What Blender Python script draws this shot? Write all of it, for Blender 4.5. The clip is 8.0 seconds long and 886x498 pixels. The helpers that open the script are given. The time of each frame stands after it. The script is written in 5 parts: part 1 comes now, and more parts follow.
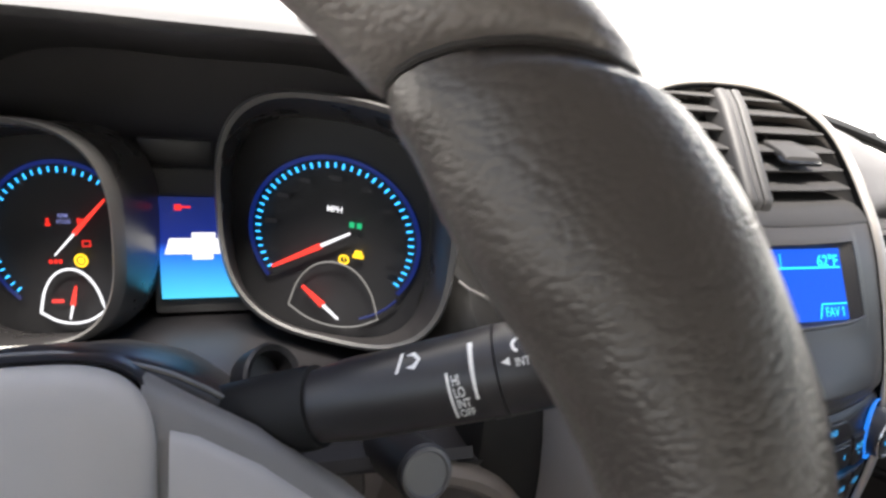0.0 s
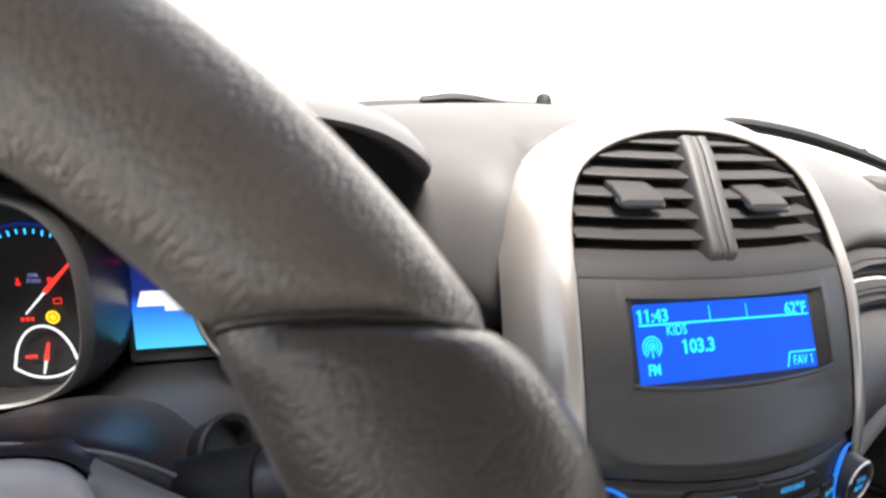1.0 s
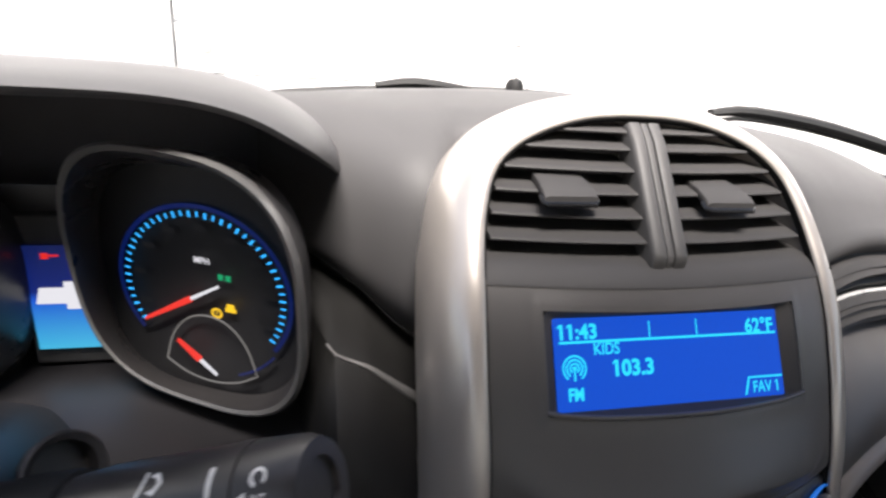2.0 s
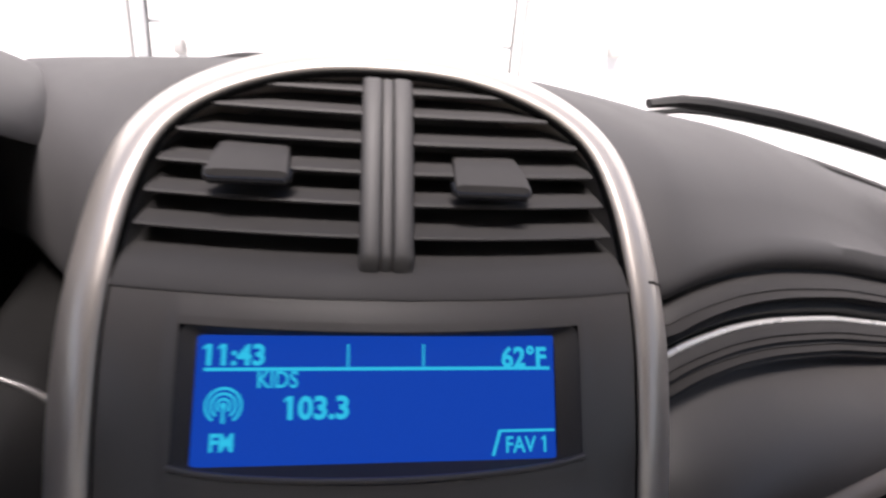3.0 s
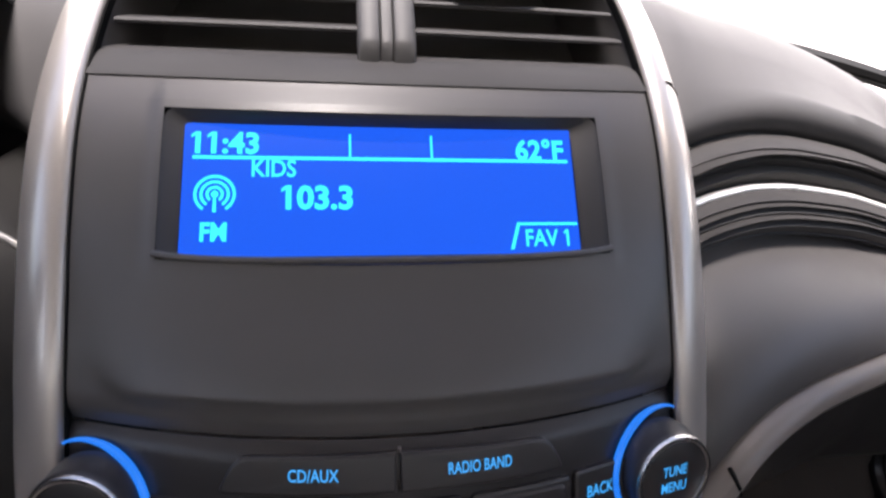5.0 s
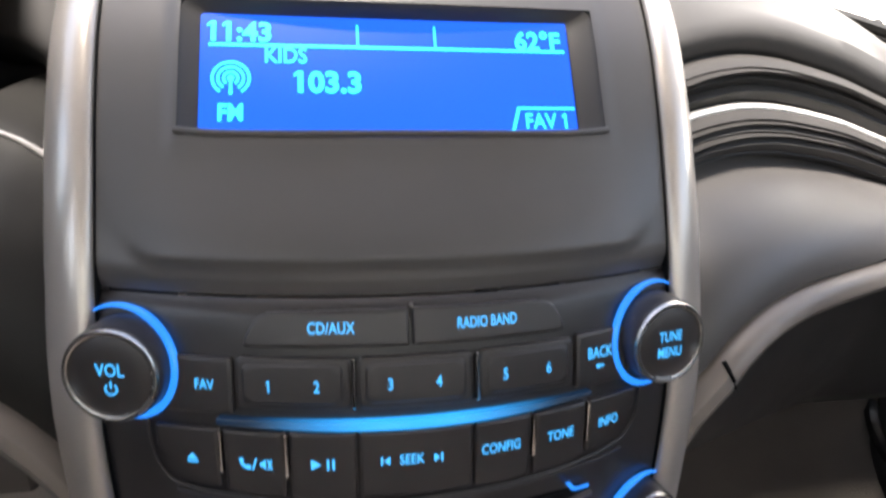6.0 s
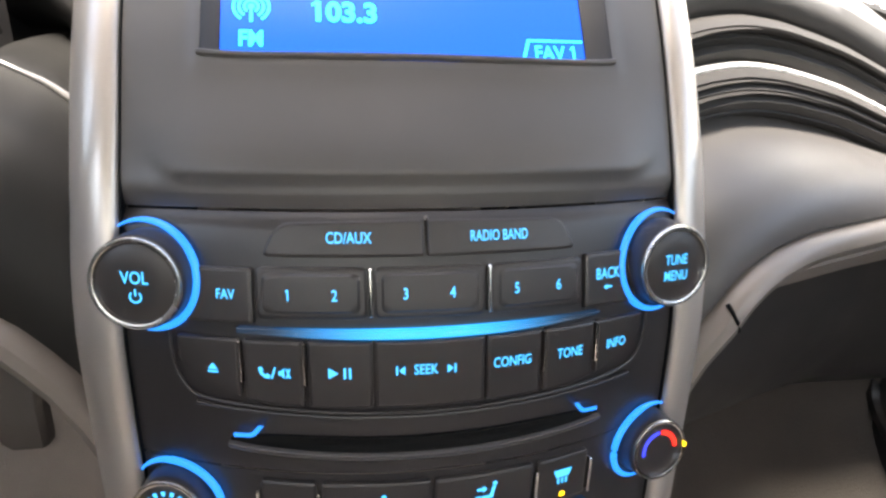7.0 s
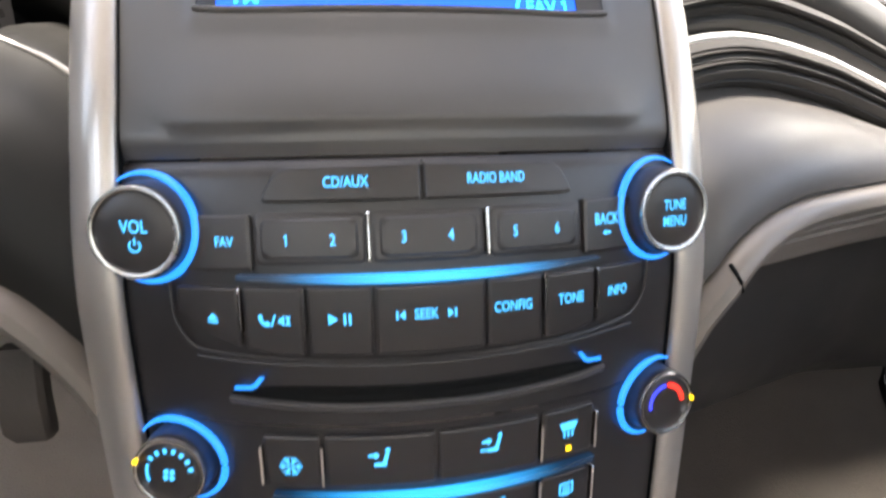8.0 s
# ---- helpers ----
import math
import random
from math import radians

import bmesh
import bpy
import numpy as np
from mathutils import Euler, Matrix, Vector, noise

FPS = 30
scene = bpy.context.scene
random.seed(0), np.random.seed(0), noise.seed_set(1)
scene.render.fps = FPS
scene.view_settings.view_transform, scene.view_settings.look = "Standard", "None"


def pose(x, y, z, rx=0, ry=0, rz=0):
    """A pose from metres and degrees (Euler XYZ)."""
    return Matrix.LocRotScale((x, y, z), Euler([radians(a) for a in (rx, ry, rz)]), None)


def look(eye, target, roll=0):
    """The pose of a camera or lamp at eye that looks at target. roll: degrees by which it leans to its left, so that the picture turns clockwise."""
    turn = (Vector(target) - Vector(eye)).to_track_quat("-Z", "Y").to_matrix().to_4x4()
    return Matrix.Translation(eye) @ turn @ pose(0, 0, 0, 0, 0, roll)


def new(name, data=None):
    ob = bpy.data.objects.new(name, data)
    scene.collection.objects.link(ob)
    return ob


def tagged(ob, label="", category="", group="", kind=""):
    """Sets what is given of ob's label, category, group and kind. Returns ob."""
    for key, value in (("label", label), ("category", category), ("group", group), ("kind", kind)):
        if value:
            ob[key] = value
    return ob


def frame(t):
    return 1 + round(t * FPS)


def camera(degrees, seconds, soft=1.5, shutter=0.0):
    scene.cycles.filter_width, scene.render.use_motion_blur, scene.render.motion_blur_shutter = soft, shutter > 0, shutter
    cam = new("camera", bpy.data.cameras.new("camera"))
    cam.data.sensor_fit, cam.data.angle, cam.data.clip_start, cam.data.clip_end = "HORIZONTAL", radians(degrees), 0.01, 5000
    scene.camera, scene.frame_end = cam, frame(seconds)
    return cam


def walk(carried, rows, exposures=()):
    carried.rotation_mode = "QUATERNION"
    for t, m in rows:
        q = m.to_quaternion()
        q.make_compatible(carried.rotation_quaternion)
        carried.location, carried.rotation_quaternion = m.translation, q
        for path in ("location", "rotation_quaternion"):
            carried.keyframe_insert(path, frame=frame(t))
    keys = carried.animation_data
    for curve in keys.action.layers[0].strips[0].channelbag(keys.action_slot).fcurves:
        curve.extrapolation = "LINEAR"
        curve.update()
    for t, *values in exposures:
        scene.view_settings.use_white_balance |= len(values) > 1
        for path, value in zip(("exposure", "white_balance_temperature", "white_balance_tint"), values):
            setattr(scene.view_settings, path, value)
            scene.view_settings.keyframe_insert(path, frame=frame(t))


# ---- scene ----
cam = camera(73.8, 8.0, soft=2.5, shutter=0.5)
# seconds, place, tilt, roll, turn
PATH = [
    (0, -0.3674, -0.2451, 1.1154, 68.69, -6.46, -17.62),
    (0.3, -0.3532, -0.2483, 1.1249, 69.05, -5.66, -18.14),
    (0.5, -0.3453, -0.2460, 1.1346, 68.58, -5.13, -18.17),
    (0.7, -0.3416, -0.2444, 1.1423, 68.35, -4.95, -17.89),
    (1, -0.3369, -0.2402, 1.1600, 68.24, -5.48, -17.22),
    (1.2, -0.3191, -0.2421, 1.1683, 67.93, -5.17, -16.83),
    (2.3, -0.1855, -0.2071, 1.1500, 67.15, -5.40, -11.51),
    (2.5, -0.1426, -0.1987, 1.1469, 67.22, -5.45, -10.50),
    (2.7, -0.0886, -0.1769, 1.1322, 67.70, -4.85, -9.56),
    (3, -0.0140, -0.1681, 1.1211, 68.46, -4.45, -7.23),
    (3.1, -0.0015, -0.1629, 1.1018, 70.18, -2.22, -6.75),
    (3.5, 0.0061, -0.1728, 1.0642, 72.78, -0.88, -5.27),
    (4, 0.0058, -0.1848, 1.0301, 73.27, -2.21, -4.60),
    (4.2, -0.0081, -0.1814, 1.0298, 71.30, -3.37, -7.31),
    (5.3, -0.0205, -0.1905, 1.0005, 72.50, -2.00, -9.00),
    (5.5, -0.0235, -0.1952, 0.9945, 72.50, -1.90, -9.30),
    (6, -0.0234, -0.2131, 0.9674, 71.72, -1.19, -9.24),
    (6.5, -0.0313, -0.2344, 0.9466, 72.73, -1.42, -9.52),
    (7, -0.0310, -0.2311, 0.9335, 72.68, -1.24, -9.19),
    (7.5, -0.0213, -0.2199, 0.9314, 73.13, -0.39, -8.65),
    (8, -0.0296, -0.2404, 0.9030, 74.83, 0.40, -9.22),
]
EXPO = 1.9
walk(cam, [(t, pose(x, y, z, rx, ry, rz)) for t, x, y, z, rx, ry, rz in PATH],
     exposures=[(t, EXPO + e, k, tint) for t, e, k, tint in ((0.0, 0.88, 6850, 10), (0.5, 0.83, 6850, 10), (1.1, 0.68, 6800, 10), (2.4, -0.27, 6700, 14), (3.0, -0.60, 6650, 18), (3.5, -0.50, 6600, 20), (4.2, 0.0, 6650, 20), (5.5, 1.04, 6800, 14), (6.5, 1.72, 7300, 10), (8.0, 2.08, 7300, 10))])

# ---- world and light ----
world = bpy.data.worlds.new("sky")
scene.world = world
world.use_nodes = True
wn = world.node_tree
sky = wn.nodes.new("ShaderNodeTexSky")
sky.sky_type, sky.sun_disc = "NISHITA", False
sky.sun_elevation, sky.sun_rotation = radians(59.5), radians(189.5)
sky.dust_density, sky.ozone_density = 3.0, 0.6
wn.links.new(sky.outputs[0], wn.nodes["Background"].inputs[0])
wn.nodes["Background"].inputs[1].default_value = 0.07
sun_data = bpy.data.lights.new("sun", "SUN")
sun_data.energy, sun_data.angle, sun_data.color = 4.4, radians(26), (1.0, 0.97, 0.93)
sun = new("sun", sun_data)
sun.matrix_world = look((-0.6, -3.6, 6.3), (0, 0, 0))


# ---- materials ----
def shader(name, base, rough=0.5, metal=0.0, grain=900.0, bump=0.15, vary=0.12, spec=0.5, coat=0.0, depth=0.0004, kind="noise"):
    """A surface with fine grain and broad wear; base is linear."""
    m = bpy.data.materials.new(name)
    m.use_nodes = True
    nt = m.node_tree
    b = nt.nodes["Principled BSDF"]
    b.inputs["Metallic"].default_value = metal
    b.inputs["Specular IOR Level"].default_value = spec
    b.inputs["Coat Weight"].default_value = coat
    tc = nt.nodes.new("ShaderNodeTexCoord")
    if kind == "leather":
        fine = nt.nodes.new("ShaderNodeTexVoronoi")
        fine.feature = "SMOOTH_F1"
        fine.inputs["Scale"].default_value = grain
        fine.inputs["Smoothness"].default_value = 0.35
        warp = nt.nodes.new("ShaderNodeTexNoise")
        warp.inputs["Scale"].default_value = grain * 0.6
        add = nt.nodes.new("ShaderNodeVectorMath")
        add.operation = "MULTIPLY_ADD"
        add.inputs[1].default_value = (0.0005, 0.0005, 0.0005)
        nt.links.new(tc.outputs["Object"], warp.inputs["Vector"])
        nt.links.new(warp.outputs["Color"], add.inputs[0])
        nt.links.new(tc.outputs["Object"], add.inputs[2])
        nt.links.new(add.outputs[0], fine.inputs["Vector"])
    else:
        fine = nt.nodes.new("ShaderNodeTexNoise")
        fine.inputs["Scale"].default_value = grain
        fine.inputs["Detail"].default_value = 3.0
        nt.links.new(tc.outputs["Object"], fine.inputs["Vector"])
    broad = nt.nodes.new("ShaderNodeTexNoise")
    broad.inputs["Scale"].default_value = 14.0
    broad.inputs["Detail"].default_value = 5.0
    nt.links.new(tc.outputs["Object"], broad.inputs["Vector"])
    ramp = nt.nodes.new("ShaderNodeMapRange")
    ramp.inputs[1].default_value, ramp.inputs[2].default_value = 0.3, 0.7
    ramp.inputs[3].default_value, ramp.inputs[4].default_value = 1.0 - vary, 1.0 + vary
    nt.links.new(broad.outputs[0], ramp.inputs[0])
    mul = nt.nodes.new("ShaderNodeVectorMath")
    mul.operation = "SCALE"
    mul.inputs[0].default_value = base
    nt.links.new(ramp.outputs[0], mul.inputs["Scale"])
    nt.links.new(mul.outputs[0], b.inputs["Base Color"])
    rr = nt.nodes.new("ShaderNodeMapRange")
    rr.inputs[1].default_value, rr.inputs[2].default_value = 0.3, 0.7
    rr.inputs[3].default_value, rr.inputs[4].default_value = max(rough - 0.06, 0.02), min(rough + 0.06, 1)
    nt.links.new(broad.outputs[0], rr.inputs[0])
    nt.links.new(rr.outputs[0], b.inputs["Roughness"])
    if bump:
        bm_ = nt.nodes.new("ShaderNodeBump")
        bm_.inputs["Strength"].default_value = bump
        bm_.inputs["Distance"].default_value = depth
        bm_.invert = kind == "leather"
        nt.links.new(fine.outputs[0], bm_.inputs["Height"])
        nt.links.new(bm_.outputs[0], b.inputs["Normal"])
    return m


def glow(name, colour, strength, base=(0.01, 0.01, 0.012)):
    m = bpy.data.materials.new(name)
    m.use_nodes = True
    b = m.node_tree.nodes["Principled BSDF"]
    b.inputs["Base Color"].default_value = (*base, 1)
    b.inputs["Roughness"].default_value = 0.35
    b.inputs["Emission Color"].default_value = (*colour, 1)
    b.inputs["Emission Strength"].default_value = 0.62 * strength
    return m


def glow_strip(name, colour, strength, half):
    """A lit bar that fades from its middle (x = 0) to its ends."""
    m = glow(name, colour, strength)
    nt = m.node_tree
    tc = nt.nodes.new("ShaderNodeTexCoord")
    sep = nt.nodes.new("ShaderNodeSeparateXYZ")
    ab = nt.nodes.new("ShaderNodeMath")
    ab.operation = "ABSOLUTE"
    mr = nt.nodes.new("ShaderNodeMapRange")
    mr.interpolation_type = "SMOOTHSTEP"
    mr.inputs[1].default_value, mr.inputs[2].default_value = half, 0.15 * half
    mr.inputs[3].default_value, mr.inputs[4].default_value = 0.02 * strength, 0.62 * strength
    nt.links.new(tc.outputs["Object"], sep.inputs[0])
    nt.links.new(sep.outputs[0], ab.inputs[0])
    nt.links.new(ab.outputs[0], mr.inputs[0])
    nt.links.new(mr.outputs[0], nt.nodes["Principled BSDF"].inputs["Emission Strength"])
    return m


def clear_glass(name, gloss=0.03):
    m = bpy.data.materials.new(name)
    m.use_nodes = True
    nt = m.node_tree
    for n in list(nt.nodes):
        if n.type == "BSDF_PRINCIPLED":
            nt.nodes.remove(n)
    tr = nt.nodes.new("ShaderNodeBsdfTransparent")
    gl = nt.nodes.new("ShaderNodeBsdfGlossy")
    gl.inputs["Roughness"].default_value = 0.03
    mx = nt.nodes.new("ShaderNodeMixShader")
    mx.inputs[0].default_value = gloss
    nt.links.new(tr.outputs[0], mx.inputs[1])
    nt.links.new(gl.outputs[0], mx.inputs[2])
    nt.links.new(mx.outputs[0], nt.nodes["Material Output"].inputs[0])
    return m


PAD = shader("soft_dash_plastic", (0.057, 0.0555, 0.057), 0.60, grain=1400, bump=0.25, vary=0.06, depth=0.0003, spec=0.32)
BELLY = shader("warm_grey_roll_plastic", (0.063, 0.059, 0.057), 0.47, grain=1400, bump=0.25, vary=0.06, depth=0.0003)
PAD_DARK = shader("dark_dash_plastic", (0.027, 0.026, 0.027), 0.50, grain=1400, bump=0.2, vary=0.08, depth=0.0003)
FACE = shader("charcoal_panel_plastic", (0.076, 0.071, 0.070), 0.37, grain=2200, bump=0.12, vary=0.05, depth=0.0002)
RADIO = shader("black_radio_plastic", (0.028, 0.0255, 0.0262), 0.36, grain=2400, bump=0.1, vary=0.08, depth=0.0002)
BUTTON = shader("black_button_plastic", (0.032, 0.0285, 0.0285), 0.38, grain=2400, bump=0.1, vary=0.08, depth=0.0002)
GAP = shader("black_gap", (0.008, 0.008, 0.008), 0.8, bump=0, spec=0.1)
SILVER = shader("warm_silver_paint", (0.50, 0.46, 0.425), 0.34, metal=0.56, grain=3000, bump=0.08, vary=0.05, coat=0.3, depth=0.0002)
STRIP = shader("satin_silver_strip", (0.88, 0.87, 0.86), 0.28, metal=0.30, bump=0, vary=0.03)
# driver's strip: colour dimmed in place of a dark reflection
STRIP_DIMMED = shader("dimmed_satin_strip", (0.30, 0.29, 0.285), 0.30, metal=0.6, bump=0, vary=0.05)
TAUPE = shader("taupe_satin_paint", (0.20, 0.175, 0.155), 0.42, metal=0.25, grain=2500, bump=0.08, vary=0.06, depth=0.0002)
TAUPE_PAD = shader("taupe_plastic", (0.25, 0.222, 0.203), 0.55, grain=1500, bump=0.2, vary=0.1, depth=0.0003)
CARPET = shader("taupe_carpet", (0.40, 0.355, 0.318), 0.95, grain=500, bump=0.9, vary=0.08, depth=0.003, spec=0.1)
CHROME = shader("bright_chrome", (0.80, 0.79, 0.78), 0.12, metal=1.0, bump=0, vary=0.03)
KNURL = shader("brushed_chrome", (0.72, 0.70, 0.68), 0.24, metal=1.0, grain=1500, bump=0.25, vary=0.1, depth=0.0004)
# rim tone raised for light from above; the smoother grips stay darker
LEATHER = shader("grey_brown_leather", (0.122, 0.109, 0.101), 0.38, grain=620, bump=0.25, vary=0.16, depth=0.0016, kind="leather")
GRIP = shader("smooth_grey_brown_leather", (0.050, 0.044, 0.041), 0.36, grain=660, bump=0.16, vary=0.14, depth=0.0014, kind="leather")
HUB = shader("grey_hub_plastic", (0.36, 0.35, 0.34), 0.48, grain=1400, bump=0.25, vary=0.05, depth=0.0003)
SLAT = shader("vent_slat_plastic", (0.050, 0.048, 0.048), 0.62, grain=2000, bump=0.1, vary=0.05, depth=0.0002, spec=0.3)
DIVIDER = shader("vent_divider_plastic", (0.060, 0.058, 0.058), 0.58, grain=2000, bump=0.1, vary=0.05, depth=0.0002)
GROOVE = shader("ribbed_dash_plastic", (0.036, 0.034, 0.0335), 0.58, grain=1400, bump=0.2, vary=0.08, depth=0.0003, spec=0.3)
# driver's roll: the dash grey darkened in its colour to stand for shade
DRIVER_PAD = shader("shaded_roll_plastic", (0.015, 0.0145, 0.014), 0.55, grain=1400, bump=0.2, vary=0.08, depth=0.0003, spec=0.25)
SHELF = shader("satin_black_shelf", (0.022, 0.021, 0.023), 0.40, grain=1400, bump=0.15, vary=0.08, depth=0.0003)
SPOKE = shader("dark_grey_spoke", (0.16, 0.157, 0.155), 0.45, grain=1400, bump=0.2, vary=0.06, depth=0.0003)
HOOD = shader("dark_soft_hood", (0.062, 0.061, 0.063), 0.55, grain=1400, bump=0.2, vary=0.06, depth=0.0003)
STITCH = shader("dark_seam", (0.018, 0.016, 0.015), 0.6, bump=0)
BLACK = shader("matt_black", (0.046, 0.046, 0.048), 0.70, bump=0.1, spec=0.35)
DIAL = shader("black_dial_face", (0.020, 0.020, 0.022), 0.55, bump=0, spec=0.3)
GLOSS = shader("gloss_black", (0.008, 0.008, 0.009), 0.22, bump=0)
RUBBERY = shader("worn_brown_rubber", (0.085, 0.072, 0.062), 0.7, grain=500, bump=0.4, vary=0.25, depth=0.0008)
RUBBER = shader("wiper_rubber", (0.012, 0.012, 0.012), 0.6, grain=800, bump=0.2, spec=0.25)
WHITE_INK = shader("white_ink", (0.75, 0.74, 0.72), 0.5, bump=0)
WALL = shader("white_painted_wall", (0.80, 0.80, 0.79), 0.7, grain=60, bump=0.2, vary=0.03, depth=0.002)
DOORMAT_ = shader("white_garage_door", (0.78, 0.775, 0.76), 0.5, grain=120, bump=0.15, vary=0.03, depth=0.001)
DRIVE = shader("concrete", (0.42, 0.41, 0.39), 0.85, grain=40, bump=0.5, vary=0.15, depth=0.004)
LINER = shader("grey_headliner", (0.40, 0.38, 0.36), 0.9, grain=700, bump=0.3, vary=0.05, depth=0.001)
PAINT = shader("silver_body_paint", (0.45, 0.45, 0.46), 0.3, metal=0.6, bump=0, vary=0.03, coat=0.5)
RING_BLUE = glow("blue_ring_light", (0.008, 0.23, 1.0), 0.26)
LEGEND = glow("cyan_legend_light", (0.04, 0.42, 1.0), 0.32)
LCD_BLUE = glow("blue_lcd", (0.010, 0.128, 1.0), 0.27, (0.001, 0.002, 0.004))
LCD_TEXT = glow("cyan_lcd_text", (0.015, 0.68, 1.0), 0.52, (0.001, 0.002, 0.004))
for m_ in (LCD_BLUE, LCD_TEXT):
    m_.node_tree.nodes["Principled BSDF"].inputs["Specular IOR Level"].default_value = 0.08
LIGHT_BAR = glow_strip("blue_light_bar", (0.012, 0.36, 1.0), 0.26, 0.066)
AMBER = glow("amber_light", (1.0, 0.62, 0.02), 0.46)
RED = glow("red_light", (1.0, 0.03, 0.02), 0.32)
GREEN = glow("green_light", (0.0, 0.55, 0.22), 0.25)
INDIGO = glow("indigo_light", (0.035, 0.055, 0.95), 0.30)
DIAL_CYAN = glow("cyan_tick_light", (0.02, 0.42, 1.0), 0.60)
DIAL_HALO = glow("blue_halo_light", (0.004, 0.07, 0.8), 0.045)
DIAL_WHITE = glow("white_dial_light", (0.9, 0.92, 1.0), 0.36)
DIAL_GREY = glow("grey_dial_light", (0.62, 0.60, 0.58), 0.12)
NEEDLE = glow("red_needle", (1.0, 0.045, 0.03), 0.38)
PALE_BLUE = glow("pale_blue_dial_light", (0.35, 0.40, 0.95), 0.16)
FAINT = glow("faint_dial_print", (0.05, 0.05, 0.06), 0.06, (0.002, 0.002, 0.002))


# ---- building helpers ----
def thing(name, at, label, category, group="", kind=""):
    ob = new(name)
    ob.empty_display_size = 0.02
    ob.location = at
    return tagged(ob, label, category, group, kind)


def root(ob):
    while ob.parent:
        ob = ob.parent
    return ob


def offset_of(ob):
    """The place of a thing's base; parts are built in world metres under it."""
    return Vector(root(ob).location)


def part(name, bm, material, parent=None, label="", smooth=35, kind=""):
    me = bpy.data.meshes.new(name)
    bmesh.ops.recalc_face_normals(bm, faces=bm.faces)
    bm.to_mesh(me)
    bm.free()
    me.materials.append(material)
    me.shade_smooth()
    me.set_sharp_from_angle(angle=radians(smooth))
    ob = new(name, me)
    if parent is not None:
        ob.parent = parent
        if parent.parent is None:
            ob.matrix_parent_inverse = Matrix.Translation(-offset_of(parent))
    return tagged(ob, label, kind=kind)


def loft(rings, close=True, caps=True, bm=None):
    """Skin over rings of equal count."""
    bm = bm or bmesh.new()
    vs = [[bm.verts.new(p) for p in r] for r in rings]
    n = len(rings[0])
    for a, b in zip(vs, vs[1:]):
        for i in range(n if close else n - 1):
            j = (i + 1) % n
            bm.faces.new((a[i], a[j], b[j], b[i]))
    if caps and close:
        bm.faces.new(vs[0][::-1])
        bm.faces.new(vs[-1])
    return bm


def sheet(f, us, vs, bm=None, skip=None):
    bm = bm or bmesh.new()
    g = [[bm.verts.new(f(u, v)) for v in vs] for u in us]
    for i in range(len(us) - 1):
        for j in range(len(vs) - 1):
            if skip and skip((us[i] + us[i + 1]) / 2, (vs[j] + vs[j + 1]) / 2):
                continue
            bm.faces.new((g[i][j], g[i + 1][j], g[i + 1][j + 1], g[i][j + 1]))
    return bm


def thick(bm, d, toward=None):
    """Give an open sheet a thickness, with its front towards the side given."""
    bmesh.ops.recalc_face_normals(bm, faces=bm.faces)
    if toward and sum((f.normal.dot(Vector(toward)) * f.calc_area() for f in bm.faces), 0.0) < 0:
        bmesh.ops.reverse_faces(bm, faces=bm.faces)
    bmesh.ops.solidify(bm, geom=bm.faces[:], thickness=d)
    return bm


def tube(path, r, n=10, bm=None, flat=1.0):
    """A rod of radius r (a number or one per point) along a path."""
    rings = []
    path = [Vector(p) for p in path]
    for i, p in enumerate(path):
        d = (path[min(i + 1, len(path) - 1)] - path[max(i - 1, 0)]).normalized()
        a = d.cross(Vector((0, 0, 1)))
        a = (a if a.length > 1e-3 else d.cross(Vector((1, 0, 0)))).normalized()
        b = a.cross(d)
        q = r[i] if isinstance(r, (list, tuple)) else r
        rings.append([p + q * (math.cos(k * math.tau / n) * a * flat + math.sin(k * math.tau / n) * b) for k in range(n)])
    return loft(rings, bm=bm)


def turned(profile, at, axis, n=40, bm=None, knurl=0.0):
    """A turned body: profile of (distance along axis, radius)."""
    axis = Vector(axis).normalized()
    a = axis.cross(Vector((0, 0, 1)))
    a = (a if a.length > 1e-3 else Vector((1, 0, 0))).normalized()
    b = a.cross(axis)
    at = Vector(at)
    rings = [[at + h * axis + r * (1 - knurl * (k % 2)) * (math.cos(k * math.tau / n) * a + math.sin(k * math.tau / n) * b) for k in range(n)] for h, r in profile]
    return loft(rings, bm=bm)


def block(c, s, bevel=0.002, rot=None, bm=None, seg=2):
    """A bevelled box of size s at c."""
    b2 = bmesh.new()
    bmesh.ops.create_cube(b2, size=1.0)
    bmesh.ops.scale(b2, vec=s, verts=b2.verts)
    if bevel:
        bmesh.ops.bevel(b2, geom=b2.edges[:], offset=bevel, segments=seg, affect="EDGES", profile=0.5)
    m = Matrix.Translation(c) @ (rot.to_4x4() if rot is not None else Matrix.Identity(4))
    bmesh.ops.transform(b2, matrix=m, verts=b2.verts)
    if bm is None:
        return b2
    me = bpy.data.meshes.new("tmp")
    b2.to_mesh(me)
    b2.free()
    bm.from_mesh(me)
    bpy.data.meshes.remove(me)
    return bm


def spline(pts, n):
    """n points on a smooth curve through pts."""
    p = [np.array(q, float) for q in pts]
    p = [2 * p[0] - p[1], *p, 2 * p[-1] - p[-2]]
    out = []
    segs = len(pts) - 1
    for i in range(n):
        s = i / (n - 1) * segs
        k = min(int(s), segs - 1)
        u = s - k
        a, b, c, d = p[k:k + 4]
        out.append(tuple(float(w) for w in 0.5 * (2 * b + (c - a) * u + (2 * a - 5 * b + 4 * c - d) * u * u + (3 * b - a - 3 * c + d) * u ** 3)))
    return out


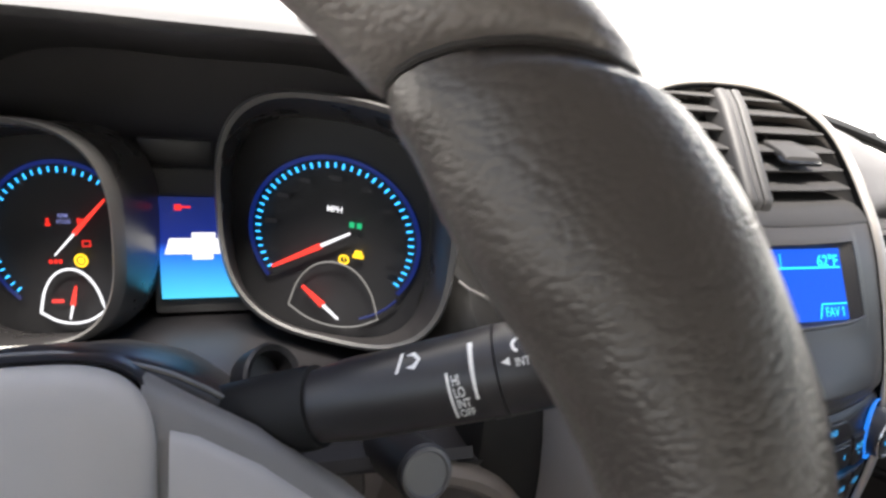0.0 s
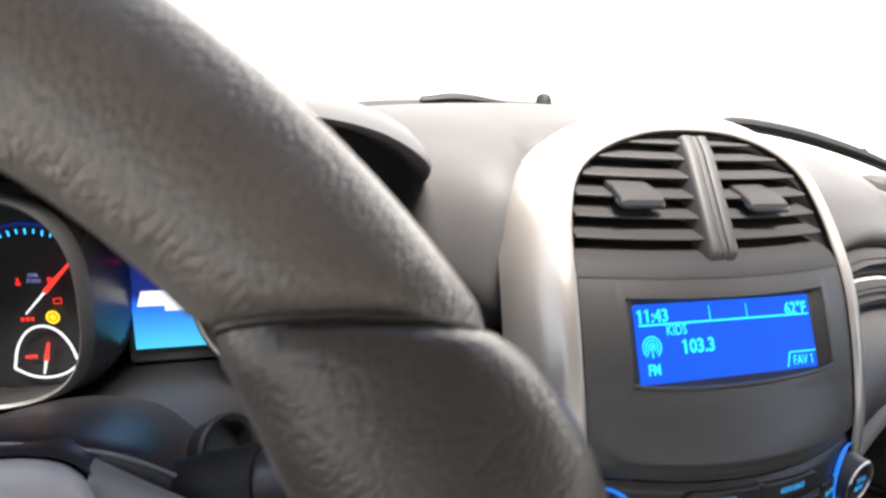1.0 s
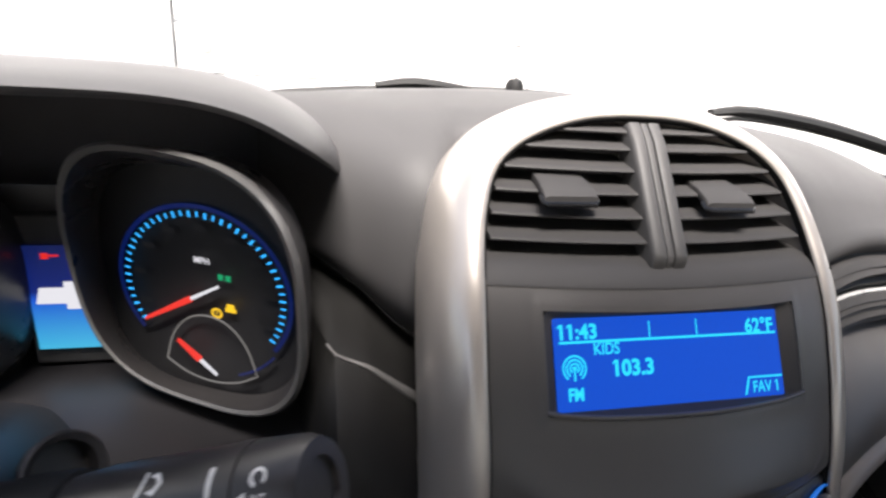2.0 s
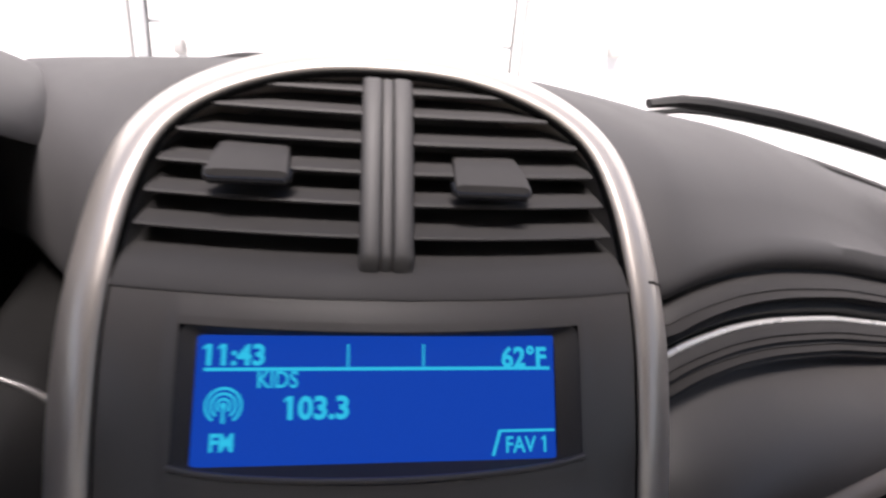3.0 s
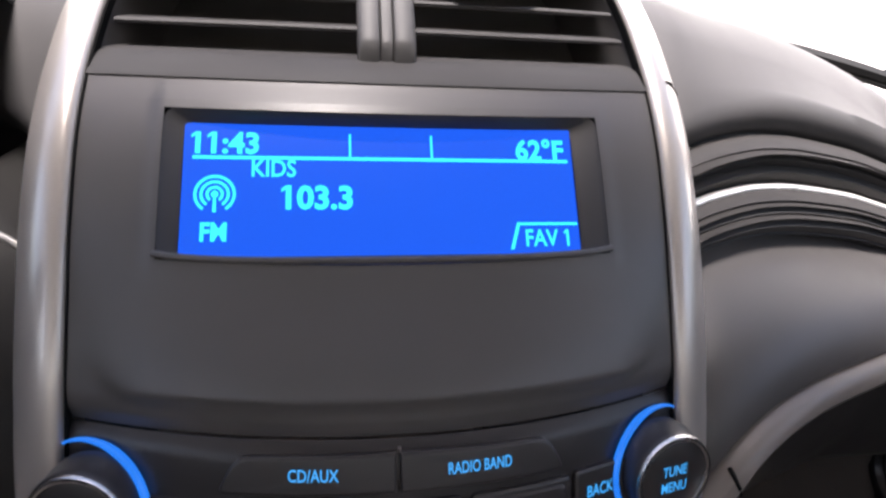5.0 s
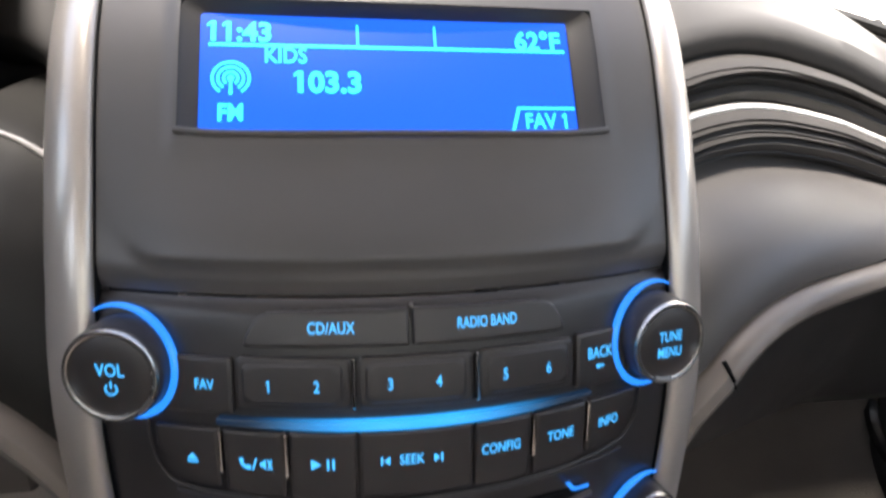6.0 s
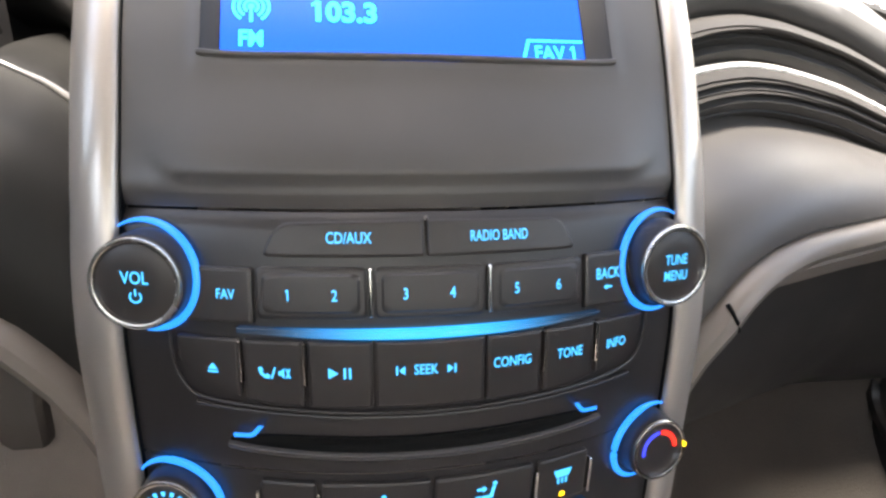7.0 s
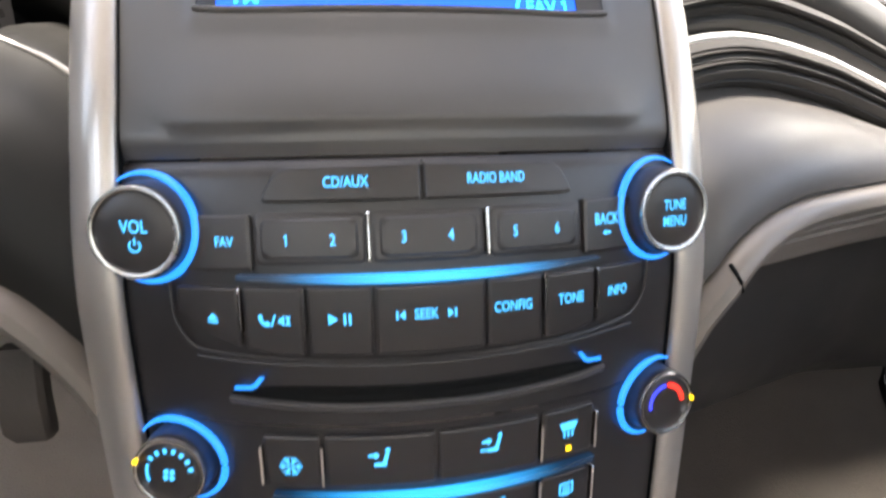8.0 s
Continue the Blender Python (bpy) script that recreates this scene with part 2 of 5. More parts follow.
def round_poly(pts, r, n=4):
    """A polygon with rounded corners; r is one radius or one per corner."""
    out = []
    k = len(pts)
    for i in range(k):
        p, a, b = (Vector((*q, 0)) for q in (pts[i], pts[i - 1], pts[(i + 1) % k]))
        q = r[i] if isinstance(r, (list, tuple)) else r
        u, w = (a - p), (b - p)
        q = min(q, 0.49 * u.length, 0.49 * w.length)
        s, e = p + u.normalized() * q, p + w.normalized() * q
        for j in range(n + 1):
            t = j / n
            c = (1 - t) ** 2 * s + 2 * t * (1 - t) * p + t * t * e
            out.append((c.x, c.y))
    return out


def finer(poly, step):
    out = []
    for a, b in zip(poly, poly[1:] + poly[:1]):
        m = max(1, math.ceil(math.dist(a, b) / step))
        out += [(a[0] + (b[0] - a[0]) * i / m, a[1] + (b[1] - a[1]) * i / m) for i in range(m)]
    return out


# ---- the face of the centre stack: y over (x, z) ----
FZ = [0.50, 0.60, 0.68, 0.78, 0.815, 0.845, 0.875, 0.90, 0.9365, 0.98, 1.0, 1.0445, 1.10, 1.15]
FY = [-0.02, -0.017, -0.017, -0.018, -0.018, -0.013, -0.005, 0.007, 0.029, 0.057, 0.074, 0.110, 0.157, 0.20]


def face_y(z):
    return float(np.mean(np.interp([z - 0.012, z - 0.006, z, z + 0.006, z + 0.012], FZ, FY)))


def face_bow(z):
    return float(np.interp(z, [0.87, 0.9365, 1.0], [2.0, 1.3, 0.8]))


def face(x, z, off=0.0):
    """The point of the face at (x, z), raised by off towards the seats."""
    x, z, off = float(x), float(z), float(off)
    # the rows of keys droop slightly towards their ends
    z -= 0.20 * x * x * float(np.interp(z, [0.80, 0.84, 0.885, 0.91], [0.0, 1.0, 1.0, 0.0]))
    s = (face_y(z + 0.004) - face_y(z - 0.004)) / 0.008
    n = Vector((2 * face_bow(z) * x, -1, s)).normalized()
    return Vector((x, face_y(z) + face_bow(z) * x * x, z)) + off * n


def tile(poly, top, base=-0.001, bevel=0.0008, at=face, bm=None, inset=None):
    """A raised plate on a mapped surface; poly in (x, z)."""
    bm = bm or bmesh.new()
    poly = finer(poly, 0.009)
    cx = sum(p[0] for p in poly) / len(poly)
    cz = sum(p[1] for p in poly) / len(poly)
    w = max(abs(p[0] - cx) for p in poly)
    h = max(abs(p[1] - cz) for p in poly)
    fx, fz = 1 - bevel / max(w, 1e-4), 1 - bevel / max(h, 1e-4)
    inner = [(cx + (x - cx) * fx, cz + (z - cz) * fz) for x, z in poly]
    rings = [[at(x, z, base) for x, z in poly], [at(x, z, top - bevel * 0.8) for x, z in poly], [at(x, z, top) for x, z in inner]]
    vs = [[bm.verts.new(p) for p in r] for r in rings]
    n = len(poly)
    for a, b in zip(vs, vs[1:]):
        for i in range(n):
            bm.faces.new((a[i], a[(i + 1) % n], b[(i + 1) % n], b[i]))
    # a flat ring inside the bevel and a spine keep the top on the curve
    kx, kz = 1 - 2.2 * bevel / max(w, 1e-4), 1 - 2.2 * bevel / max(h, 1e-4)
    if min(w, h) > 4 * bevel:
        vs.append([bm.verts.new(at(cx + (x - cx) * kx, cz + (z - cz) * kz, top)) for x, z in poly])
        a, b = vs[-2:]
        for i in range(n):
            bm.faces.new((a[i], a[(i + 1) % n], b[(i + 1) % n], b[i]))
    mids = [bm.verts.new(at(cx + (x - cx) * 0.5, cz + (z - cz) * 0.5, top)) for x, z in inner]
    mid = bm.verts.new(at(cx, cz, top))
    for i in range(n):
        j = (i + 1) % n
        bm.faces.new((vs[-1][i], vs[-1][j], mids[j], mids[i]))
        bm.faces.new((mids[i], mids[j], mid))
    return bm


def glyphs(text, size, x, z, at=face, off=0.0006, wide=0.86, bold=0.0, align="CENTER"):
    """Lettering laid on a mapped surface."""
    cu = bpy.data.curves.new("lettering", "FONT")
    cu.body, cu.size, cu.align_x, cu.align_y, cu.offset = text, size, align, "CENTER", bold * size
    cu.resolution_u = 3
    ob = new("lettering", cu)
    me = bpy.data.meshes.new_from_object(ob.evaluated_get(bpy.context.evaluated_depsgraph_get()))
    bpy.data.objects.remove(ob)
    bpy.data.curves.remove(cu)
    bm = bmesh.new()
    bm.from_mesh(me)
    bpy.data.meshes.remove(me)
    if "1" in text:
        # give each plain stroke of a 1 its flag
        seen, flags = set(), []
        for v0 in list(bm.verts):
            if v0 in seen:
                continue
            island, todo = [], [v0]
            seen.add(v0)
            while todo:
                v = todo.pop()
                island.append(v.co)
                for e in v.link_edges:
                    o = e.other_vert(v)
                    if o not in seen:
                        seen.add(o)
                        todo.append(o)
            x0, x1 = min(c.x for c in island), max(c.x for c in island)
            h = max(c.y for c in island) - min(c.y for c in island)
            if h > 0.4 * size and x1 - x0 < 0.3 * h:
                flags.append((x0, max(c.y for c in island)))
        for fx, fy in flags:
            bm.faces.new([bm.verts.new((fx + a * size, fy + b * size, 0)) for a, b in ((0, 0), (-0.13, -0.11), (-0.13, -0.21), (0, -0.12))])
    for v in bm.verts:
        v.co = at(x + v.co.x * wide, z + v.co.y, off)
    return bm


def shape(polys, x, z, s, at=face, off=0.0006):
    """Small flat marks: polygons in units of s round (x, z)."""
    bm = bmesh.new()
    for p in polys:
        bm.faces.new([bm.verts.new(at(x + a * s, z + b * s, off)) for a, b in p])
    return bm


def arc_band(r0, r1, a0, a1, n=24):
    """Quads of a ring's arc, in degrees."""
    out = []
    for i in range(n):
        a, b = (radians(a0 + (a1 - a0) * k / n) for k in (i, i + 1))
        out.append([(r0 * math.cos(a), r0 * math.sin(a)), (r1 * math.cos(a), r1 * math.sin(a)), (r1 * math.cos(b), r1 * math.sin(b)), (r0 * math.cos(b), r0 * math.sin(b))])
    return out


def rect(x0, z0, x1, z1):
    return [(x0, z0), (x1, z0), (x1, z1), (x0, z1)]


# ---- outside: drive, garage front ----
gb = bmesh.new()
bmesh.ops.create_grid(gb, x_segments=12, y_segments=12, size=400)
tagged(part("ground", gb, DRIVE), "pale concrete drive in front of the garage", "ground", kind="structure")

WY = 1.30
DX0, DX1 = -0.51, 0.365
wb = bmesh.new()
for x0, x1, z0, z1 in ((-6, DX0, 0, 2.7), (DX1, 6, 0, 2.7), (DX0, DX1, 2.3, 2.7)):
    block(((x0 + x1) / 2, WY + 0.1, (z0 + z1) / 2), (x1 - x0, 0.2, z1 - z0), 0.004, bm=wb)
tagged(part("wall_north", wb, WALL), "white painted garage front wall in bright daylight", "wall", kind="structure")
door = thing("garage_door", ((DX0 + DX1) / 2, WY + 0.1, 0), "white sectional garage door, closed, bright in daylight", "garage door")
for k in range(20):
    z = 0.02 + 0.1155 * k
    part("panel", block(((DX0 + DX1) / 2, WY + 0.09, z + 0.0565), (DX1 - DX0 - 0.01, 0.04, 0.1115), 0.005), DOORMAT_, door)
for x in (DX0 - 0.012, DX1 + 0.006):
    part("jamb", block((x, WY - 0.004, 1.15), (0.009, 0.02, 2.3), 0.003), shader("grey_weather_strip", (0.40, 0.39, 0.38), 0.7), door, "grey weather strip")
sensor = thing("wall_sensor", (-0.435, WY + 0.06, 0.985), "small grey door sensor on a white garage door", "sensor")
part("body", block((-0.435, WY + 0.055, 1.010), (0.022, 0.03, 0.034), 0.005), shader("grey_sensor_plastic", (0.35, 0.34, 0.33), 0.5), sensor)
outlet = thing("outlet_box", (0.60, WY, 1.06), "small white outlet box on the garage wall", "outlet box")
part("cover", block((0.60, WY - 0.015, 1.080), (0.034, 0.03, 0.040), 0.007), shader("ivory_plastic", (0.5, 0.49, 0.47), 0.5), outlet)

# ---- car shell: floor, roof, pillars, sills ----
def crest(x):
    return 1.084 - 0.24 * x * x - 0.008 * min(1.0, max(0.0, (x - 0.10) / 0.12))


body = thing("car_body", (0, -0.4, 0.25), "silver car body shell with pale headliner round the cabin", "car body")
part("floor", block((0, -0.75, 0.28), (1.54, 3.1, 0.04), 0.005), CARPET, body, "taupe carpet floor")
# unseen roof runs wider and further forward than the header, blocking sun
rb = sheet(lambda x, y: Vector((x, y, 1.47 - 0.10 * (x / 0.72) ** 4 - 0.04 * ((y + 1.1) / 0.9) ** 2)), np.linspace(-0.76, 0.76, 13), np.linspace(-2.2, -0.10, 9))
part("roof", thick(rb, 0.03), LINER, body, "pale grey headliner, extended forward to block sun")
for s in (-1, 1):
    part("door", block((s * 0.735, -0.70, 0.62), (0.11, 2.44, 0.70), 0.02), PAD_DARK, body, "dark door panel")
    part("front_pillar", tube([(s * 0.72, 0.42, 0.99), (s * 0.70, 0.1, 1.2), (s * 0.66, -0.32, 1.40)], 0.04, 10), LINER, body)
    part("centre_pillar", tube([(s * 0.74, -0.95, 0.95), (s * 0.67, -1.0, 1.40)], 0.05, 10), LINER, body)
    part("rear_pillar", tube([(s * 0.72, -2.3, 0.98), (s * 0.66, -1.95, 1.40)], 0.07, 10), LINER, body)
part("rear_shelf", block((0, -2.2, 0.66), (1.5, 0.4, 0.66), 0.02), PAD_DARK, body)
rw = part("rear_window", sheet(lambda x, v: Vector((x, -2.34 + 0.30 * v, 1.0 + 0.42 * v)), np.linspace(-0.64, 0.64, 5), np.linspace(0, 1, 4)), clear_glass("rear_glass"), body, "clear rear window")
rw.visible_shadow = False
hb = sheet(lambda x, y: Vector((x, y, 1.0 - 0.10 * (x / 0.8) ** 2 - 0.16 * ((y - 0.5) / 0.9) ** 2)), np.linspace(-0.8, 0.8, 13), np.linspace(0.47, 1.18, 9))
part("bonnet", thick(hb, 0.02), PAINT, body, "silver bonnet below the windscreen")

glass = sheet(lambda x, v: Vector((x, 0.47 - 0.10 * (x / 0.7) ** 2 - v * 0.78, 1.03 + v * 0.40 + 0.03 * math.sin(v * 3.1))), np.linspace(-0.70, 0.70, 15), np.linspace(0, 1, 9))
ws = tagged(part("windscreen", glass, clear_glass("windscreen_glass")), "clear raked car windscreen above the dashboard", "windscreen", kind="structure")
ws.visible_shadow = False

# cowl edge, wipers, washer jet
cb = loft([[Vector((x, y, crest(x) - 0.013 + dz)) for y, dz in ((0.40, -0.03), (0.40, -0.004), (0.43, 0.0), (0.50, -0.01), (0.50, -0.06))] for x in np.linspace(-0.7, 0.7, 25)], close=True)
tagged(part("cowl_panel", cb, RUBBER), "black plastic cowl panel under the windscreen", "cowl panel", kind="structure")


def wiper(pts, label, k=1.0):
    w = thing("wiper", pts[0], label, "wiper", "windscreen wipers")
    p = spline(pts, 14)
    part("arm", tube(p, [k * (0.0045 + 0.003 * math.sin(i / 13 * 3.1)) for i in range(14)], 8, flat=1.5), RUBBER, w)
    q = [Vector(v) + Vector((0.0, -0.004, -0.010)) for v in p]
    part("blade", tube(q, 0.0035, 6), RUBBER, w, "thin black rubber blade")
    if k > 1.0:
        part("cap", turned([(0, 0.006), (0.008, 0.007), (0.011, 0.004)], p[9], (0, -0.6, 0.8), 12), RUBBER, w)
    return w


wiper([(-0.150, 0.42, 1.067), (-0.107, 0.42, 1.072), (-0.046, 0.42, 1.068)], "black windscreen wiper parked on the cowl", 0.7)
wiper([(0.310, 0.480, 1.047), (0.365, 0.480, 1.052), (0.479, 0.480, 1.040), (0.593, 0.480, 1.019), (0.684, 0.480, 0.998), (0.775, 0.468, 0.972)], "long black windscreen wiper parked on the cowl", 1.25)
jet = thing("washer_jet", (0.005, 0.42, 1.06), "small black rounded washer jet on the cowl", "washer jet")
part("nozzle", turned([(0, 0.010), (0.008, 0.010), (0.013, 0.007), (0.015, 0.002)], (0.005, 0.42, 1.068), (0, 0, 1), 16), RUBBER, jet)


# ---- dashboard ----
def strip_z(x):
    return float(np.interp(abs(x), [0.13, 0.15, 0.17, 0.20, 0.24, 0.28, 0.32, 0.36, 0.45, 0.78], [0.906, 0.9165, 0.9245, 0.9335, 0.9380, 0.936, 0.930, 0.923, 0.90, 0.84]))


def belly_z(x):
    return float(np.interp(abs(x), [0.13, 0.145, 0.156, 0.175, 0.19, 0.22, 0.25, 0.28, 0.40, 0.78], [0.70, 0.735, 0.765, 0.789, 0.808, 0.825, 0.832, 0.834, 0.836, 0.83]))


def smooth_x(f, x):
    return (f(x - 0.012) + 2 * f(x) + f(x + 0.012)) / 4


def recede(x):
    """The dash draws back towards the passenger's door."""
    return min(0.12, 0.36 * max(0.0, x - 0.18)) if x > 0 else 0.0


def driver_strip_z(x):
    """The height of the short strip beside the gauges."""
    return float(np.interp(-x, [0.10, 0.145, 0.159, 0.185, 0.214, 0.229], [0.870, 0.888, 0.899, 0.920, 0.934, 0.939]))


def draw_back(x):
    """Beside the gauges the pad draws back behind the hood's lip."""
    b = max(0.0, -x - 0.143)
    return 16 * b * b / (1 + 100 * b * b)


def upper_profile(x):
    zc, zs = crest(x), smooth_x(strip_z, x)
    # towards the passenger the near side of the crest falls away sooner
    g = min(1.0, max(0.0, (x - 0.13) / 0.12))
    f = 0.6 * max(0.0, min(x, 0.5) - 0.25) ** 2
    zf, zc = zc, zc - f
    top = [(0.42 + 0.02 * g, zf - 0.05), (0.41 + 0.02 * g, zf - 0.018), (0.36, zf - 0.006 - 0.004 * g - 0.35 * f), (0.30, zc - 0.003 * g), (0.25, zc - 0.003 - 0.007 * g), (0.215, zc - 0.010 - 0.007 * g), (0.185, zc - 0.023 - 0.004 * g), (0.165, zc - 0.042)]
    m = (zc - 0.042 + zs + 0.036) / 2
    d = recede(x)
    # behind the vents the pad stops short of the arch
    k = min(1.0, max(0.0, (0.130 - abs(x)) / 0.014))
    front = [(0.150, m + 0.004), (0.1415, zs + 0.058), (0.1395, zs + 0.051), (0.1405, zs + 0.045), (0.1445, zs + 0.0390), (0.150, zs + 0.0352), (0.156, zs + 0.0332)]
    if x < 0:
        # over the driver's side the pad curls under
        zt = driver_strip_z(x)
        front = [(0.1575, zc - 0.060), (0.1535, zc - 0.078)]
        front += [(0.1535 - 0.006 * k + 0.050 * k ** 5, zc - 0.078 + (zt + 0.014 - zc + 0.078) * k) for k in (0.15, 0.3, 0.45, 0.6, 0.75, 0.9, 1.0)]
    else:
        front += [(0.158, zs + 0.0325)] * 2
    out = []
    for y, z in top + front:
        y += d * min(1.0, max(0.0, (0.30 - y) / 0.12))
        y += draw_back(x) * min(1.0, max(0.0, (0.36 - y) / 0.17))
        out.append((y + k * max(0.0, 0.205 - y), z))
    return out


def groove_profile(x):
    zs, dy = smooth_x(strip_z, x), recede(x)
    g = [(0.152, 0.0345), (0.156, 0.0325)]
    for c, f in ((0.0265, 0.0), (0.0190, 0.001), (0.0105, 0.001)):
        g += [(0.1475 - f, c + 0.0036), (0.1425 - f, c + 0.0022), (0.1405 - f, c), (0.1425 - f, c - 0.0022), (0.1485 - f, c - 0.0036)]
    g += [(0.147, 0.004), (0.147, -0.0030)]
    for c, f in ((-0.0070, 0.005), (-0.0150, 0.008), (-0.0230, 0.012)):
        g += [(0.1465 - f, c + 0.0036), (0.1415 - f, c + 0.0020), (0.1395 - f, c), (0.1420 - f, c - 0.0022), (0.1475 - f, c - 0.0036)]
    g += [(0.134, -0.0285), (0.138, -0.030)]
    return [(y + dy, zs + d) for y, d in g]


def belly_profile(x):
    zs, zb = smooth_x(strip_z, x), smooth_x(belly_z, x)
    dy = recede(x)
    if x > 0:
        z1 = zs - 0.0285
        out = [(0.142, z1), (0.1405, z1 - 0.003)]
        roll = ((0.05, 0.1375), (0.12, 0.1300), (0.20, 0.1185), (0.30, 0.1035), (0.42, 0.0875), (0.55, 0.0750), (0.70, 0.0655), (0.84, 0.0605), (0.94, 0.0595), (1.0, 0.0630))
        away = 0.0
    else:
        # a ledge comes forward out of the hollow to the silver strip, then the panel rolls down
        z1 = driver_strip_z(x)
        out = [(0.215 + draw_back(x), z1 + 0.0135), (0.205, z1 + 0.013), (0.185, z1 + 0.012), (0.160, z1 + 0.009), (0.135, z1 + 0.005), (0.1225, z1 + 0.0015), (0.1205, z1 - 0.001)]
        roll = ((0.06, 0.111), (0.13, 0.094), (0.28, 0.075), (0.47, 0.065), (0.66, 0.060), (0.84, 0.058), (1.0, 0.061))
        # it turns back beside the gauge pod
        away = min(0.10, 180 * max(0.0, -x - 0.206) ** 2)
        out = [(y + away, z) for y, z in out]
    for s, y in roll:
        out.append((y + away, z1 - 0.003 + (zb - z1 + 0.003) * s))
    return [(y + dy, z) for y, z in out + [(0.075 + away, zb - 0.004), (0.10 + away, zb - 0.006)]]


def dash_skin(profile, xs):
    return loft([[Vector((x, y, z)) for y, z in profile(x)] for x in xs], close=False)


dash = thing("dashboard", (0, 0.25, 0.75), "dark grey soft-touch dashboard with taupe lower trim", "dashboard")
R = [0.130 + 0.65 * (i / 46) ** 1.15 for i in range(47)]
L = [-0.112 - 0.120 * i / 26 for i in range(27)]
TOP = [-0.262 + 0.392 * i / 44 for i in range(44)] + R
part("driver_top_pad", thick(dash_skin(lambda x: [(y, z - 0.003) for y, z in upper_profile(x)[:3]], [-0.78 + 0.588 * i / 20 for i in range(21)]), 0.006), PAD, dash)
part("top_pad", thick(dash_skin(upper_profile, TOP), 0.006), PAD, dash, "grey soft-touch upper pad", smooth=60)
part("passenger_groove_panel", thick(dash_skin(groove_profile, R), 0.004), GROOVE, dash, "dark ribbed groove panel")
part("passenger_pad", thick(dash_skin(belly_profile, R), 0.006), BELLY, dash, "padded grey lower dash roll")
part("driver_pad", thick(dash_skin(belly_profile, L), 0.006, (0, -1, 0)), DRIVER_PAD, dash, "padded grey roll beside the column, darkened as in shade")
part("chrome_strip", tube([(x, 0.1365 + recede(x), smooth_x(strip_z, x) + 0.0005) for x in np.linspace(0.125, 0.76, 60)], [0.0020 + 0.0021 * math.exp(-i / 6) for i in range(60)], 10), STRIP, dash, "thin bright satin silver strip")


def on_driver_pad(x, z):
    p = belly_profile(x)[::-1]
    return Vector((x, float(np.interp(z, [q[1] for q in p], [q[0] for q in p])) - 0.0005, z))


part("driver_chrome_strip", tube([on_driver_pad(x, driver_strip_z(x)) for x in np.linspace(-0.2135, -0.145, 14)], [0.0011 + 0.0029 * (i / 13) ** 1.5 for i in range(14)], 10), STRIP_DIMMED, dash, "short satin strip beside the gauges")


def lower_trim(sign, x1, name):
    xs = np.linspace(0.132, x1, 40)
    rings = []
    for x in xs:
        zb = smooth_x(belly_z, x)
        s = (smooth_x(belly_z, x + 0.004) - smooth_x(belly_z, x - 0.004)) / 0.008
        nx, nz = -s / math.hypot(1, s), 1 / math.hypot(1, s)
        sec = [(0.002, 0.064), (-0.001, 0.055), (-0.005, 0.051), (-0.011, 0.050), (-0.016, 0.053), (-0.019, 0.060), (-0.019, 0.085), (0.0, 0.085)]
        rings.append([Vector((sign * (x + o * nx), y + recede(sign * x), zb + o * nz)) for o, y in sec])
    part(name, loft(rings), TAUPE, dash, "taupe satin lower trim strip")


lower_trim(1, 0.76, "passenger_lower_trim")
lower_trim(-1, 0.26, "driver_lower_trim")
gx = 0.187
part("trim_joint", tube([(gx + 0.30 * (0.001 + d) * 1.6, y - 0.0006 + recede(gx), smooth_x(belly_z, gx) - d) for d, y in ((-0.001, 0.0555), (0.003, 0.0520), (0.009, 0.0502), (0.015, 0.0522), (0.018, 0.059))], 0.0013, 6), GAP, dash, "dark joint in the trim")


def under_profile(x):
    zb = smooth_x(belly_z, x)
    d = recede(x)
    return [(y + d, z) for y, z in ((0.068, zb - 0.017), (0.078, zb - 0.0235), (0.0765, zb - 0.025), (0.085, zb - 0.030), (0.094, zb - 0.036), (0.0925, zb - 0.0375), (0.100, zb - 0.042), (0.112, zb - 0.053), (0.122, zb - 0.064), (0.140, zb - 0.070))]


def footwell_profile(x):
    zb = smooth_x(belly_z, x)
    d = recede(x)
    return [(y + d, z) for y, z in ((0.136, zb - 0.0695), (0.140, zb - 0.075), (0.150, zb - 0.112), (0.168, zb - 0.175), (0.195, zb - 0.235), (0.235, zb - 0.272), (0.31, zb - 0.290))]


part("glovebox_lip", thick(dash_skin(under_profile, [0.165 + 0.595 * i / 40 for i in range(41)]), 0.004), TAUPE_PAD, dash, "taupe lip with two moulded ledges")
for xa, xb, d, y in ((0.245, 0.315, 0.0242, 0.0765), (0.222, 0.268, 0.0368, 0.0925)):
    part("ledge", tube([(x, y - 0.0012 + recede(x), smooth_x(belly_z, x) - d) for x in np.linspace(xa, xb, 9)], [0.0004 + 0.0016 * math.sin(math.pi * (i + 0.5) / 9) for i in range(9)], 8), TAUPE, dash, "slim pale moulded ledge")
# a dark sheet put where the footwell lies in shade
part("footwell_shade", thick(dash_skin(footwell_profile, [0.150 + 0.61 * i / 24 for i in range(25)]), 0.005), GROOVE, dash, "dark sheet for the shade under the glovebox")

# ---- footwells and tunnel ----
def tunnel(sign, v0, v1):
    def f(v, u):
        # u runs from the stack to the front, v down
        return Vector((sign * (0.132 + 0.012 * math.sin(3 * u) + 0.10 * v ** 3), 0.03 + 0.42 * u, 0.80 - 0.48 * v))
    return sheet(f, np.linspace(v0, v1, 10), np.linspace(0, 1, 10))


